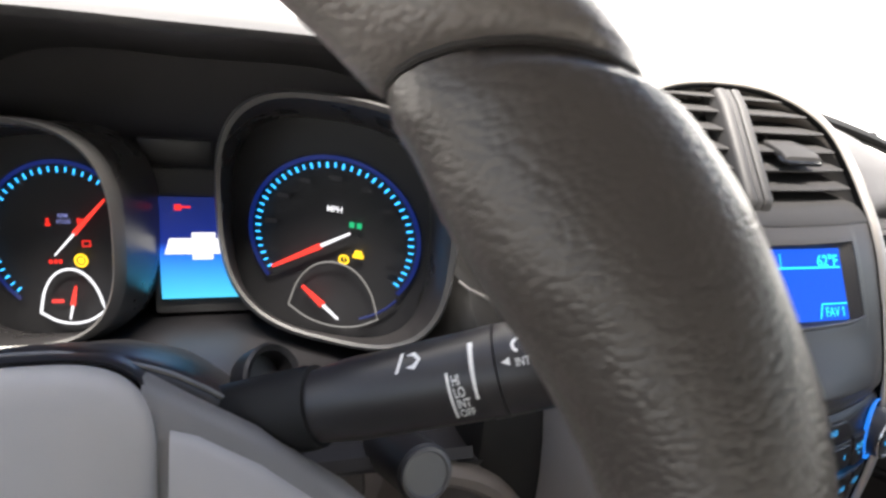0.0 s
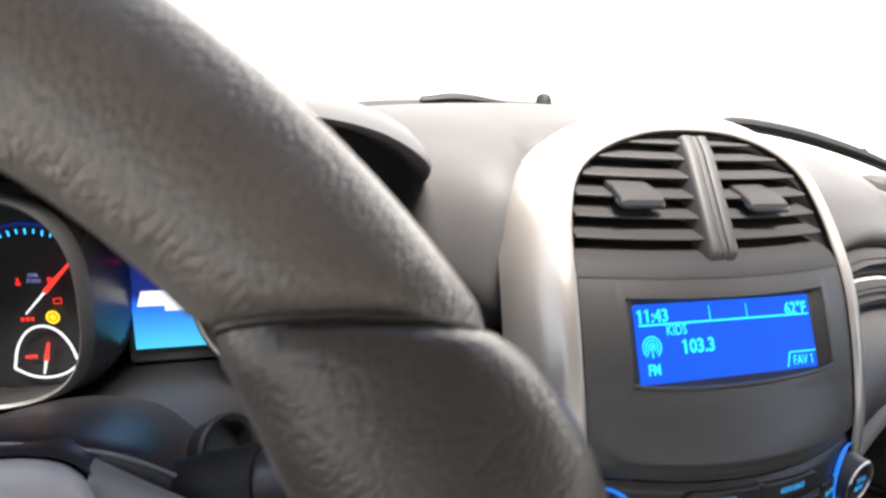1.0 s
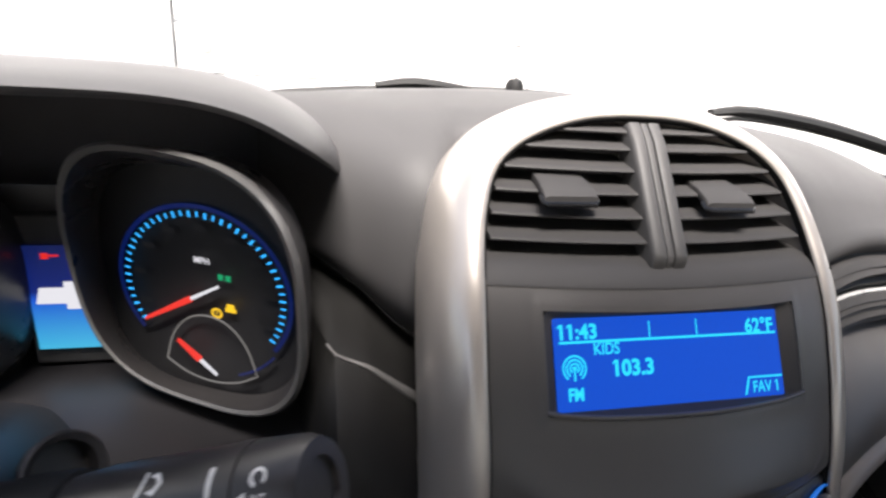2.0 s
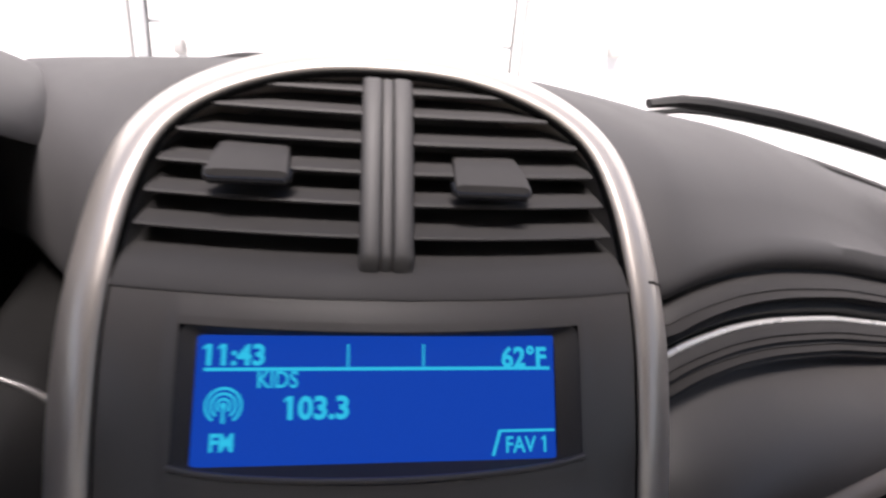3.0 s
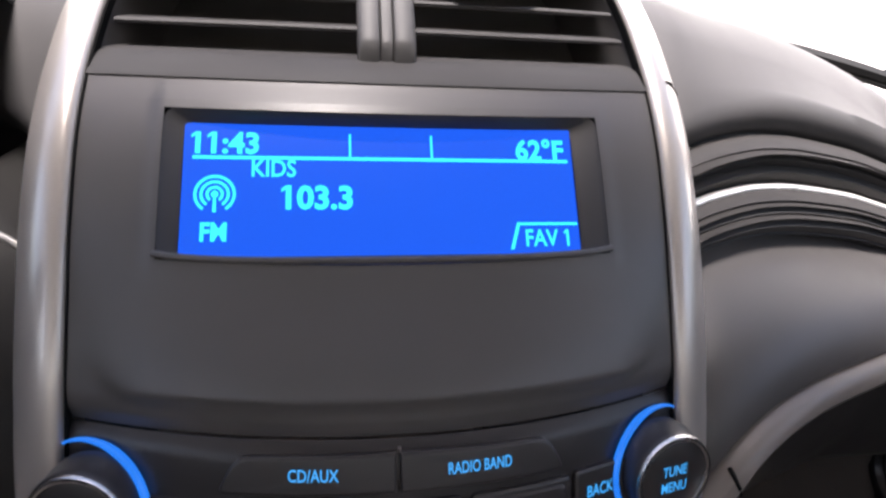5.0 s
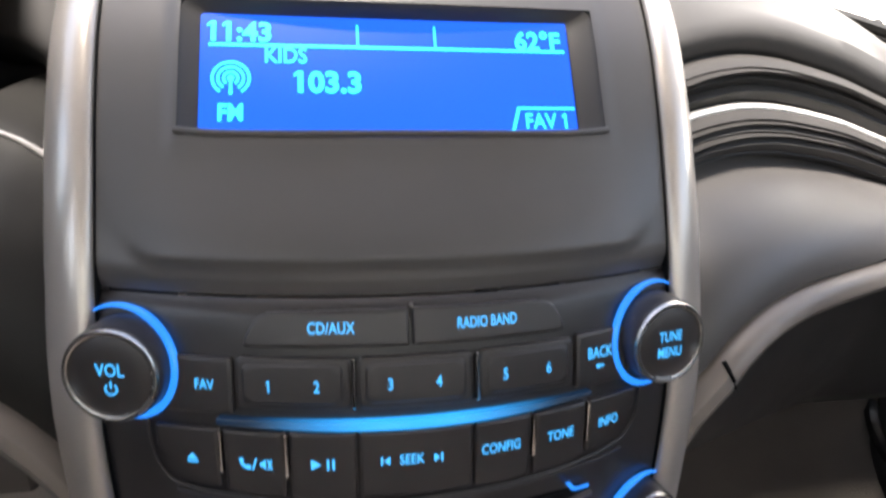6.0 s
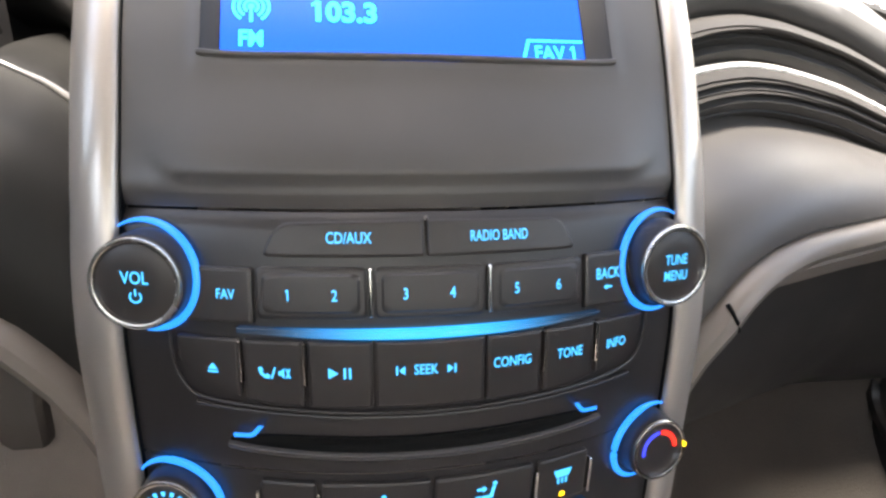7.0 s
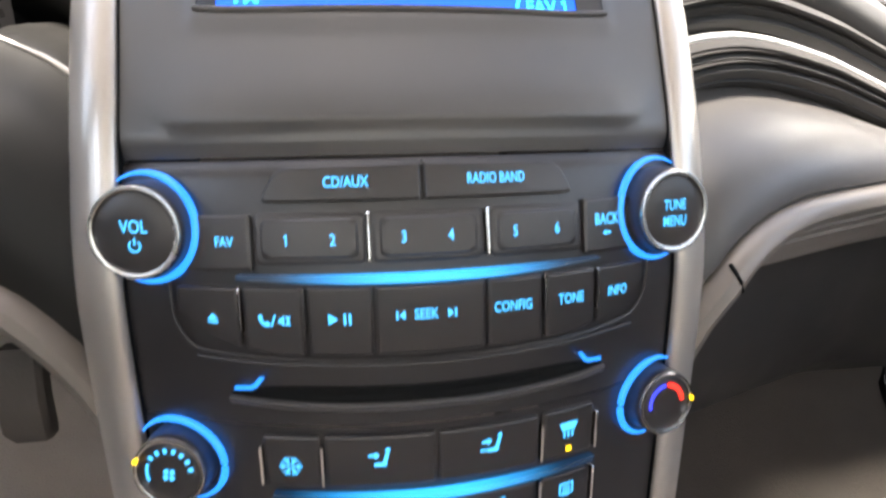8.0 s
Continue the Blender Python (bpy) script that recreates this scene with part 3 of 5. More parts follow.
tun = thing("centre_tunnel", (0, 0.2, 0.3), "dark centre tunnel side panels below the dashboard", "tunnel panel")
part("passenger_side_panel", thick(tunnel(1, 0.0, 0.42), 0.005), PAD_DARK, tun)
part("passenger_carpet", thick(tunnel(1, 0.42, 1.0), 0.009), CARPET, tun, "taupe carpet on the tunnel")
part("driver_side_panel", thick(tunnel(-1, 0.0, 0.25), 0.005), TAUPE_PAD, tun, "taupe side panel")
part("driver_carpet", thick(tunnel(-1, 0.25, 1.0), 0.009), CARPET, tun, "taupe carpet on the tunnel")
fw = bmesh.new()
bmesh.ops.create_grid(fw, x_segments=2, y_segments=2, size=0.5)
bmesh.ops.transform(fw, matrix=pose(0, 0.475, 0.60, 80, 0, 0) @ Matrix.Diagonal((1.55, 0.66, 1, 1)), verts=fw.verts)
tagged(part("bulkhead", thick(fw, 0.02), CARPET), "taupe carpet-lined bulkhead in the footwell", "bulkhead", kind="structure")


pedal = thing("accelerator_pedal", (-0.275, 0.24, 0.645), "dull brown-grey accelerator pedal hanging in the footwell", "pedal")
part("pad", loft([[Vector((-0.275 + w * a, y + d, z)) for a, d in ((-1, 0.004), (-0.8, 0), (0.8, 0), (1, 0.004), (1, 0.014), (-1, 0.014))] for y, z, w in ((0.200, 0.722, 0.013), (0.195, 0.712, 0.016), (0.188, 0.685, 0.018), (0.190, 0.658, 0.017), (0.196, 0.648, 0.013))]), RUBBERY, pedal)
part("arm", tube([(-0.275, 0.206, 0.685), (-0.275, 0.27, 0.71), (-0.275, 0.36, 0.74), (-0.275, 0.47, 0.75)], 0.008, 8), RUBBER, pedal, "black pedal arm")


speaker = thing("door_speaker", (0.679, 0.30, 0.46), "round dark loudspeaker low in the passenger door", "loudspeaker")
part("rim", turned([(0.0, 0.095), (0.010, 0.094), (0.016, 0.088), (0.014, 0.080), (0.004, 0.076)], (0.682, 0.30, 0.55), (-1, 0, 0), 40), GLOSS, speaker, "raised dark rim")
part("grille", turned([(0.0, 0.076), (0.005, 0.074), (0.009, 0.05), (0.011, 0.02), (0.0115, 0.001)], (0.682, 0.30, 0.55), (-1, 0, 0), 40), PAD_DARK, speaker, "dark domed grille")


def footwell(x, z):
    """Carpet rounded into the tunnel, the door and the floor."""
    e = abs(x - 0.42) / 0.34
    low = max(0.0, (0.50 - z) / 0.20)
    return Vector((x, 0.435 - 0.13 * e ** 3.5 - 0.22 * low ** 2, z))


part("footwell_carpet", thick(sheet(footwell, np.linspace(0.125, 0.70, 25), np.linspace(0.29, 0.335, 5)), 0.008), CARPET, body, "taupe carpet lining the footwell", smooth=70)
# upper carpet coloured darker, for the shade under the dash
part("shaded_footwell_carpet", thick(sheet(footwell, np.linspace(0.125, 0.682, 25), np.linspace(0.335, 0.84, 24)), 0.010), shader("shaded_taupe_carpet", (0.064, 0.056, 0.050), 0.75, grain=500, bump=0.5, vary=0.12, depth=0.002, spec=0.25), body, "taupe footwell carpet darkened as in shade", smooth=70)


# ---- silver arch round the stack ----
ARCH = [(0.118, 0.52), (0.121, 0.60), (0.124, 0.68), (0.1255, 0.76), (0.1255, 0.84), (0.1235, 0.90), (0.1240, 0.95), (0.1235, 0.985), (0.1215, 1.013), (0.1175, 1.036), (0.1090, 1.0570), (0.0930, 1.0715), (0.0700, 1.0820), (0.0440, 1.0888), (0.0200, 1.0915), (0.0, 1.0920)]
half = [(p[0], p[1]) for p in spline(ARCH, 70)]
loop = half + [(-x, z) for x, z in half[-2::-1]]


def arch_ring(i, section):
    x, z = loop[i]
    a, b = loop[max(i - 1, 0)], loop[min(i + 1, len(loop) - 1)]
    t = (Vector(face(*b)) - Vector(face(*a))).normalized()
    s = (face_y(z + 0.004) - face_y(z - 0.004)) / 0.008
    n = Vector((0, -1, s)).normalized()
    n = (n - n.dot(t) * t).normalized()
    o = t.cross(n).normalized()
    if o.dot(Vector((x, 0, z - 0.9))) < 0 and abs(x) > 0.02:
        o = -o
    if abs(x) <= 0.02 and o.z < 0:
        o = -o
    p = face(x, z)
    k = min(1.0, max(0.0, (z - 1.03) / 0.05))
    return [p + q * (1 + 0.25 * k) * o + (f - 0.007 * k * max(0, q) / 0.02) * n for q, f in section]


TRIM_SEC = [(0.0, -0.006), (0.0, 0.0012), (0.0010, 0.0026), (0.0035, 0.0034), (0.0075, 0.0030), (0.0120, 0.0008), (0.0165, -0.0030), (0.0215, -0.0085), (0.0260, -0.0165), (0.0292, -0.027), (0.0310, -0.042), (0.0310, -0.062), (0.018, -0.062)]
arch = thing("stack_trim", (0, 0, 0.52), "warm silver painted arch trim framing the centre stack", "trim")
part("arch_band", loft([arch_ring(i, TRIM_SEC) for i in range(len(loop))]), SILVER, arch, smooth=50)
BEAD = [(-0.0011, -0.004), (-0.0011, 0.0006), (-0.0006, 0.0011), (-0.0002, 0.0006), (-0.0002, -0.004)]
part("inner_bead", loft([arch_ring(i, BEAD) for i in range(len(loop))]), GAP, arch, "thin dark gasket line")

ji = min(range(len(half)), key=lambda i: abs(half[i][1] - 1.003))
JOINT = [(0.0105, 0.0018), (0.0140, 0.0), (0.0170, -0.0036), (0.0218, -0.0088), (0.0262, -0.0168)]
part("trim_joint", tube(arch_ring(ji, JOINT), 0.0006, 5), GAP, arch, "fine joint in the trim")

# ---- display panel ----
stack = thing("display_panel", (0, 0.03, 0.88), "charcoal display panel with a blue lit radio screen", "display panel")
OX, OC, OZ0, OZ1 = 0.0908, 0.0014, 0.9345, 0.9878


XS = sorted(set(np.linspace(-0.1275, 0.1275, 61)) | {OC - OX, OC + OX, OC - OX - 0.003, OC + OX + 0.003})
ZS = sorted(set(np.linspace(0.8790, 1.0005, 26)) | set(np.linspace(0.8840, 0.9010, 15)) | {OZ0, OZ1, OZ0 - 0.003, OZ1 + 0.003})


def panel_pt(x, z):
    e = max(0.0, 1 - (z - 0.879) / 0.010)
    # a shallow field ends in a fold with rounded corners
    zf = 0.8910 + (0.0 if abs(x) < 0.094 else 26.0 * (abs(x) - 0.094) ** 2)
    d = z - zf
    side = min(1.0, max(0.0, (0.119 - abs(x)) / 0.032))
    side = side * side * (3 - 2 * side)
    rise = math.exp(-(max(d, 0.0) / 0.022) ** 2) if d > 0 else max(0.0, 1 + d / 0.0045) ** 1.5
    ridge = 0.0032 * rise * side
    lip = 0.0
    if abs(abs(x - OC) - OX) < 0.004 and OZ0 - 0.004 < z < OZ1 + 0.004 or (abs(z - OZ0) < 0.004 or abs(z - OZ1) < 0.004) and abs(x - OC) < OX + 0.004:
        lip = 0.0006
    return face(x, z, -0.004 * e * e + ridge + lip)


pb = sheet(panel_pt, XS, ZS, skip=lambda x, z: abs(x - OC) < OX and OZ0 < z < OZ1)
part("fascia", pb, FACE, stack, "smooth charcoal plastic fascia", smooth=60)


def lcd(u, v, off=0.0):
    """The flat screen: u across from -0.0825 to 0.0825, v up from 0 to 1."""
    n = Vector((0, -0.85, 0.527))
    return Vector((u, 0.0438 + 0.0272 * v, 0.9358 + 0.0447 * v)) + off * n


op = finer(round_poly([(OC - OX, OZ0), (OC + OX, OZ0), (OC + OX, OZ1), (OC - OX, OZ1)], 0.005), 0.006)
op2 = []
for x, z in op:
    op2.append((-0.0006 + (x - OC) * 0.905, (z - OZ0) / (OZ1 - OZ0)))
rim0 = [face(x, z, 0.0002) for x, z in op]
rim1 = [face(OC + (x - OC) * 0.99, 0.9595 + (z - 0.9595) * 0.97, -0.0015) for x, z in op]
rim2 = [lcd(u, -0.045 + 1.065 * v, 0.0) for u, v in op2]
part("recess", loft([rim0, rim1, rim2], caps=False), SLAT, stack, smooth=50)
part("screen_surround", sheet(lambda u, v: lcd(u, v, -0.0015), [-0.096, 0.096], [-0.22, 1.25]), GAP, stack, "black screen surround")
part("opening_lip", tube([face(OC + x, OZ0 + 0.0002 + 0.0016 * (abs(x) / OX) ** 8 + 0.0014 * (1 - (x / OX) ** 2), 0.0006) for x in np.linspace(-OX - 0.001, OX + 0.001, 30)], 0.0015, 8), FACE, stack)
screen = part("screen", sheet(lambda u, v: lcd(u, v, 0.0005), np.linspace(-0.0824, 0.0808, 12), np.linspace(-0.05, 1.03, 6)), LCD_BLUE, stack, "lit blue liquid crystal screen")


def on_lcd(x, z, off=0.0):
    return lcd(x, z - 0.035, 0.0011)


def lcd_text(text, size, u, v, bold=0.0, wide=0.86):
    """Text with its middle at u metres, v of the height."""
    h = 0.0523
    bm = glyphs(text, size, 0, 0, at=lambda x, z, off: Vector((x, z, 0)), bold=bold, wide=wide)
    for w in bm.verts:
        w.co = lcd(u + w.co.x, v - 0.035 + w.co.y / h, 0.0011)
    return bm


def U(f):
    return -0.0838 + 0.1664 * f


part("clock_text", lcd_text("11:43", 0.0126, U(0.105), 0.885, 0.032, 0.98), LCD_TEXT, screen)
part("temperature_text", lcd_text("62\u00b0F", 0.0128, U(0.900), 0.862, 0.030, 0.92), LCD_TEXT, screen)
part("station_name", lcd_text("KIDS", 0.0102, U(0.220), 0.68, 0.016, 0.84), LCD_TEXT, screen)
part("frequency_text", lcd_text("103.3", 0.0136, U(0.325), 0.44, 0.034, 0.98), LCD_TEXT, screen)
part("band_text", lcd_text("FM", 0.0104, U(0.085), 0.17, 0.034, 0.82), LCD_TEXT, screen)
part("favourite_text", lcd_text("FAV 1", 0.0102, U(0.905), 0.105, 0.016, 0.82), LCD_TEXT, screen)
part("rule", shape([rect(U(0.03), 0.760, U(0.975), 0.788)], 0, 0, 1, on_lcd), LCD_TEXT, screen)
for f in (0.405, 0.612):
    part("tick", shape([rect(U(f) - 0.00045, 0.79, U(f) + 0.00045, 0.985)], 0, 0, 1, on_lcd), LCD_TEXT, screen)
part("favourite_frame", shape([[(U(0.803), 0.02), (U(0.812), 0.02), (U(0.833), 0.240), (U(0.824), 0.240)], rect(U(0.824), 0.220, U(0.985), 0.242)], 0, 0, 1, on_lcd), LCD_TEXT, screen)
ant = []
for r in (0.0029, 0.0052, 0.0075):
    ant += arc_band(r - 0.0006, r + 0.0006, -55, 235, 20)
ant += arc_band(0.0, 0.0015, 0, 360, 14) + [[(-0.0007, -0.0075), (0.0007, -0.0075), (0.0005, 0), (-0.0005, 0)]]
part("antenna_mark", shape([[(U(0.085) + a, 0.475 + b / 0.0523) for a, b in p] for p in ant], 0, 0, 1, on_lcd), LCD_TEXT, screen)

# ---- centre air vents ----
vent = thing("air_vent", (0, 0.10, 1.0), "dark twin centre air vent with horizontal slats", "air vent")


def vent_x(z):
    """Half the opening's width at a height."""
    zs = [p[1] for p in half]
    return float(np.interp(z, zs, [p[0] for p in half]))


LEDGE = ((0.0, -0.0006), (0.0012, 0.0010), (0.0060, 0.0050), (0.0110, 0.0082), (0.0180, 0.0102), (0.0300, 0.0112), (0.0460, 0.0118), (0.0460, 0.0090), (0.0120, 0.0040), (0.0030, -0.0020))
part("ledge", loft([[face(x, 0.9995, 0.0012) + Vector((0, dy, dz)) for dy, dz in LEDGE] for x in np.linspace(-0.1262, 0.1262, 31)]), SLAT, vent, "charcoal ledge under the slats", smooth=60)
hb2 = []
for d in (0.0, 0.010, 0.055):
    ring = []
    for x, z in [p for p in loop if p[1] > 1.003]:
        k = 1 - 0.05 * d / 0.055
        ring.append(face(x * k, 1.003 + (z - 1.003) * (1 - 0.03 * d / 0.055), -0.0005) + Vector((0, d, -0.25 * d)))
    hb2.append(ring)
hv = loft(hb2, close=False)
hv.faces.new([v for v in list(hv.verts)[-len(hb2[0]):]])
part("housing", hv, shader("vent_housing_plastic", (0.10, 0.096, 0.096), 0.6, grain=2000, bump=0.1, vary=0.06, depth=0.0002), vent, "dark grey vent housing")


def slat(z, x0, x1, tilt=0.05):
    """A blade with its front edge on the opening's slope."""
    xs = np.linspace(x0, x1, 9)
    rings = []
    for x in xs:
        p = face(x, z, -0.003)
        sec = [(0, 0), (-0.0008, 0.0012), (0, 0.0022), (0.006, 0.0030), (0.022, 0.0045), (0.034, 0.0050), (0.034, 0.0034), (0.006, 0.0002)]
        rings.append([p + Vector((0, dy, dz)) for dy, dz in sec])
    return loft(rings)


for z in (1.0222, 1.0352, 1.0480, 1.0608, 1.0730, 1.0832):
    w = vent_x(z) - 0.004
    for s in (-1, 1):
        part("slat", slat(z, s * 0.0115, s * w), SLAT, vent)
RIBS = [(-0.0128, -0.016), (-0.0128, 0.0006), (-0.0120, 0.0030), (-0.0104, 0.0040), (-0.0048, 0.0044), (-0.0034, 0.0036), (-0.0028, 0.0010), (-0.0022, 0.0030), (0.0, 0.0036), (0.0022, 0.0030), (0.0028, 0.0010), (0.0034, 0.0036), (0.0048, 0.0044), (0.0104, 0.0040), (0.0120, 0.0030), (0.0128, 0.0006), (0.0128, -0.016)]
part("divider", loft([[face(x, z, o - 0.003 * max(0.0, (z - 1.078) / 0.0105) - 0.006 * max(0.0, (1.0150 - z) / 0.0055) ** 1.5) for x, o in RIBS] for z in [1.0095, 1.0108, 1.0122, 1.0140] + [1.0155 + 0.073 * i / 12 for i in range(13)]]), DIVIDER, vent, "ribbed vertical divider between the vents", smooth=40)


def vane_tab(x0, x1, z):
    p = face((x0 + x1) / 2, z, 0.003)
    cx, w = (x0 + x1) / 2, (x1 - x0) / 2
    sec = [(0.026, 0.0085, 0.90), (0.012, 0.0070, 0.95), (0.0, 0.0040, 1.0), (-0.005, 0.0010, 1.0)]
    tb = bmesh.new()
    rings = []
    for dy, dz, k in sec:
        rings.append([Vector((cx + sx * w * k, p.y + dy, p.z + dz + tz)) for sx, tz in ((-1, 0), (-0.97, 0.0012), (-0.8, 0.002), (0.8, 0.002), (0.97, 0.0012), (1, 0), (0.97, -0.004), (-0.97, -0.004))])
    loft(rings, bm=tb)
    t = part("tab", tb, SLAT, vent, "grey direction tab")
    part("tab_edge", tube([(cx - w * 1.0, p.y + 0.001, p.z + 0.0012), (cx - w * 0.98, p.y - 0.004, p.z - 0.0012), (cx - w * 0.9, p.y - 0.0066, p.z - 0.0020), (cx + w * 0.9, p.y - 0.0066, p.z - 0.0020), (cx + w * 0.98, p.y - 0.004, p.z - 0.0012), (cx + w * 1.0, p.y + 0.001, p.z + 0.0012)], 0.0019, 8), GLOSS, t, "glossy lower edge")


vane_tab(-0.0833, -0.0463, 1.0440)
vane_tab(0.0325, 0.0695, 1.0418)

# ---- radio and climate controls ----
radio = thing("radio", (0, -0.01, 0.78), "black car radio with blue lit buttons and two knobs", "radio")


def lower_pt(x, z):
    return face(x, z, -0.0012 - 0.003 * max(0.0, (z - 0.872) / 0.006) ** 2 * (1 if z > 0.872 else 0))


part("faceplate", sheet(lower_pt, np.linspace(-0.128, 0.128, 45), np.linspace(0.765, 0.8780, 30)), RADIO, radio, "black faceplate", smooth=60)


def button(name, x0, z0, x1, z1, parent, legend=None, top=0.0016, r=0.0015, poly=None, label=""):
    g = 0.00045
    p = poly or round_poly([(x0 + g, z0 + g), (x1 - g, z0 + g), (x1 - g, z1 - g), (x0 + g, z1 - g)], r)
    b = part(name, tile(p, top), BUTTON, parent, label, smooth=50)
    if legend:
        for n, bm, m in legend(top + 0.00025):
            part(n, bm, m, b)
    return b


def words(text, x, z, size=0.0062, wide=0.78, mat=None):
    return lambda off: [("legend", glyphs(text, size * 0.90, x, z, off=off, wide=wide, bold=0.012), mat or LEGEND)]


def marks(polys, x, z, s, mat=None):
    return lambda off: [("mark", shape(polys, x, z, s, off=off), mat or LEGEND)]


def both(*fs):
    return lambda off: [q for f in fs for q in f(off)]


# source buttons
button("source_button", 0, 0, 0, 0, radio, words("CD/AUX", -0.0305, 0.8675, 0.0066), 0.0022, poly=round_poly([(-0.0645, 0.8605), (-0.0012, 0.8605), (-0.0012, 0.8745), (-0.058, 0.8735)], [0.003, 0.0008, 0.0008, 0.006]))
button("band_button", 0, 0, 0, 0, radio, words("RADIO BAND", 0.0297, 0.8675, 0.0064, 0.70), 0.0022, poly=round_poly([(0.0002, 0.8605), (0.0645, 0.8605), (0.058, 0.8735), (0.0002, 0.8745)], [0.0008, 0.003, 0.006, 0.0008]))
part("locating_pip", tile(rect(-0.0006, 0.8742, 0.0006, 0.8758), 0.0026), TAUPE, radio)
# station keys
button("favourite_button", -0.0985, 0.8335, -0.0685, 0.8565, radio, words("FAV", -0.0793, 0.8455))
for x0, x1, a, b, xa, xb, zn in ((-0.0680, -0.0235, "1", "2", -0.0545, -0.0365, 0.8457), (-0.0215, 0.0242, "3", "4", -0.0088, 0.0100, 0.8461), (0.0262, 0.0690, "5", "6", 0.0371, 0.0561, 0.8461)):
    kb = button("station_button", x0, 0.8360, x1, 0.8570, radio, both(words(a, xa, zn, 0.0066), words(b, xb, zn, 0.0066)), 0.0012, 0.003)
    part("finger_dish", tile(round_poly(rect(x0 + 0.003, 0.8385, x1 - 0.003, 0.8545), 0.003), 0.0020, 0.001, 0.0012), BUTTON, kb)
    for t, xx in ((a, xa), (b, xb)):
        part("numeral", glyphs(t, 0.0062, xx, zn, off=0.0023, wide=0.8, bold=0.012), LEGEND, kb)
button("back_button", 0.0698, 0.8335, 0.0985, 0.8580, radio, both(words("BACK", 0.0815, 0.8482, 0.0074, 0.74), marks([[(-1, 0), (-0.2, 0.6), (-0.2, 0.2), (1, 0.2), (1, -0.2), (-0.2, -0.2), (-0.2, -0.6)]], 0.0815, 0.8425, 0.0022)))
for x in (-0.0225, 0.0252):
    part("silver_bar", tile(rect(x - 0.0007, 0.8375, x + 0.0007, 0.8562), 0.0034), CHROME, radio, "slim chrome bar")
part("light_bar", tile([(-0.075, 0.8305), (-0.05, 0.8294), (-0.03, 0.8287), (0.0, 0.8284), (0.03, 0.8287), (0.05, 0.8295), (0.077, 0.8314), (0.077, 0.8324), (0.05, 0.8323), (0.03, 0.8322), (0, 0.8321), (-0.03, 0.8322), (-0.075, 0.8326)], 0.0030, -0.001, 0.0004), LIGHT_BAR, radio, "blue light bar, brightest in its middle")
# function keys
EJECT = [[(-1, -0.3), (1, -0.3), (0, 1)], [(-1, -1), (1, -1), (1, -0.6), (-1, -0.6)]]
PHONE = [[(-2.6, 0.9), (-2.0, 1.1), (-1.7, 0.4), (-2.0, 0.2), (-1.4, -0.4), (-1.1, -0.1), (-0.5, -0.5), (-0.8, -1.1), (-1.5, -1.0), (-2.3, -0.3)], [(-0.5, -1.1), (-0.2, -1.1), (0.5, 1.1), (0.2, 1.1)], [(0.9, -0.4), (1.3, -0.4), (1.9, -1.0), (1.9, 1.0), (1.3, 0.4), (0.9, 0.4)], [(2.1, -0.9), (2.4, -0.9), (3.0, 0.9), (2.7, 0.9)], [(2.1, 0.9), (2.4, 0.9), (3.0, -0.9), (2.7, -0.9)]]
PLAY = [[(-2, -1), (-0.3, 0), (-2, 1)], rect(0.6, -1, 1.0, 1), rect(1.5, -1, 1.9, 1)]
SKIP_L = [rect(-1.1, -1, -0.7, 1), [(0.8, -1), (0.8, 1), (-0.5, 0)]]
SKIP_R = [rect(0.7, -1, 1.1, 1), [(-0.8, -1), (0.5, 0), (-0.8, 1)]]
ROW = [("eject_button", -0.1010, -0.0752, marks(EJECT, -0.0859, 0.8145, 0.0021)), ("phone_button", -0.0738, -0.0497, marks(PHONE, -0.0615, 0.8140, 0.0023)),
       ("play_button", -0.0483, -0.0220, marks(PLAY, -0.0352, 0.8145, 0.0023)),
       ("seek_button", -0.0215, 0.0240, both(words("SEEK", -0.0010, 0.8153, 0.0066), marks(SKIP_L, -0.0110, 0.8153, 0.0019), marks(SKIP_R, 0.0093, 0.8153, 0.0019))),
       ("config_button", 0.0245, 0.0493, words("CONFIG", 0.0357, 0.8155, 0.0068, 0.74)), ("tone_button", 0.0507, 0.0755, words("TONE", 0.0628, 0.8154, 0.0070, 0.74)),
       ("info_button", 0.0768, 0.1025, words("INFO", 0.0872, 0.8155, 0.0071, 0.72))]
for n, x0, x1, leg in ROW:
    def low(x):
        return 0.7985 + 10.0 * max(0.0, abs(x) - 0.058) ** 2 * 1.0
    q = [(x0 + 0.0004, low(x0) + 0.0004), ((x0 + x1) / 2, low((x0 + x1) / 2)), (x1 - 0.0004, low(x1) + 0.0004), (x1 - 0.0004, 0.8275), (x0 + 0.0004, 0.8275)]
    button(n, 0, 0, 0, 0, radio, leg, 0.0018, poly=round_poly(q, 0.0008, 2))
for x in (-0.0745, -0.0490, 0.0500, 0.0762):
    part("silver_bar", tile(rect(x - 0.00045, 0.8088, x + 0.00045, 0.8270), 0.0030), CHROME, radio, "slim chrome bar")
part("block_edge", tube([face(a, b, 0.0004) for a, b in spline([(-0.104, 0.8330), (-0.1035, 0.8150), (-0.0985, 0.8035), (-0.090, 0.7990), (-0.060, 0.7968), (0.0, 0.7955), (0.060, 0.7968), (0.090, 0.8000), (0.1005, 0.8050), (0.1055, 0.8160), (0.106, 0.8330)], 50)], 0.0007, 6), BUTTON, radio, "raised edge of the key block")
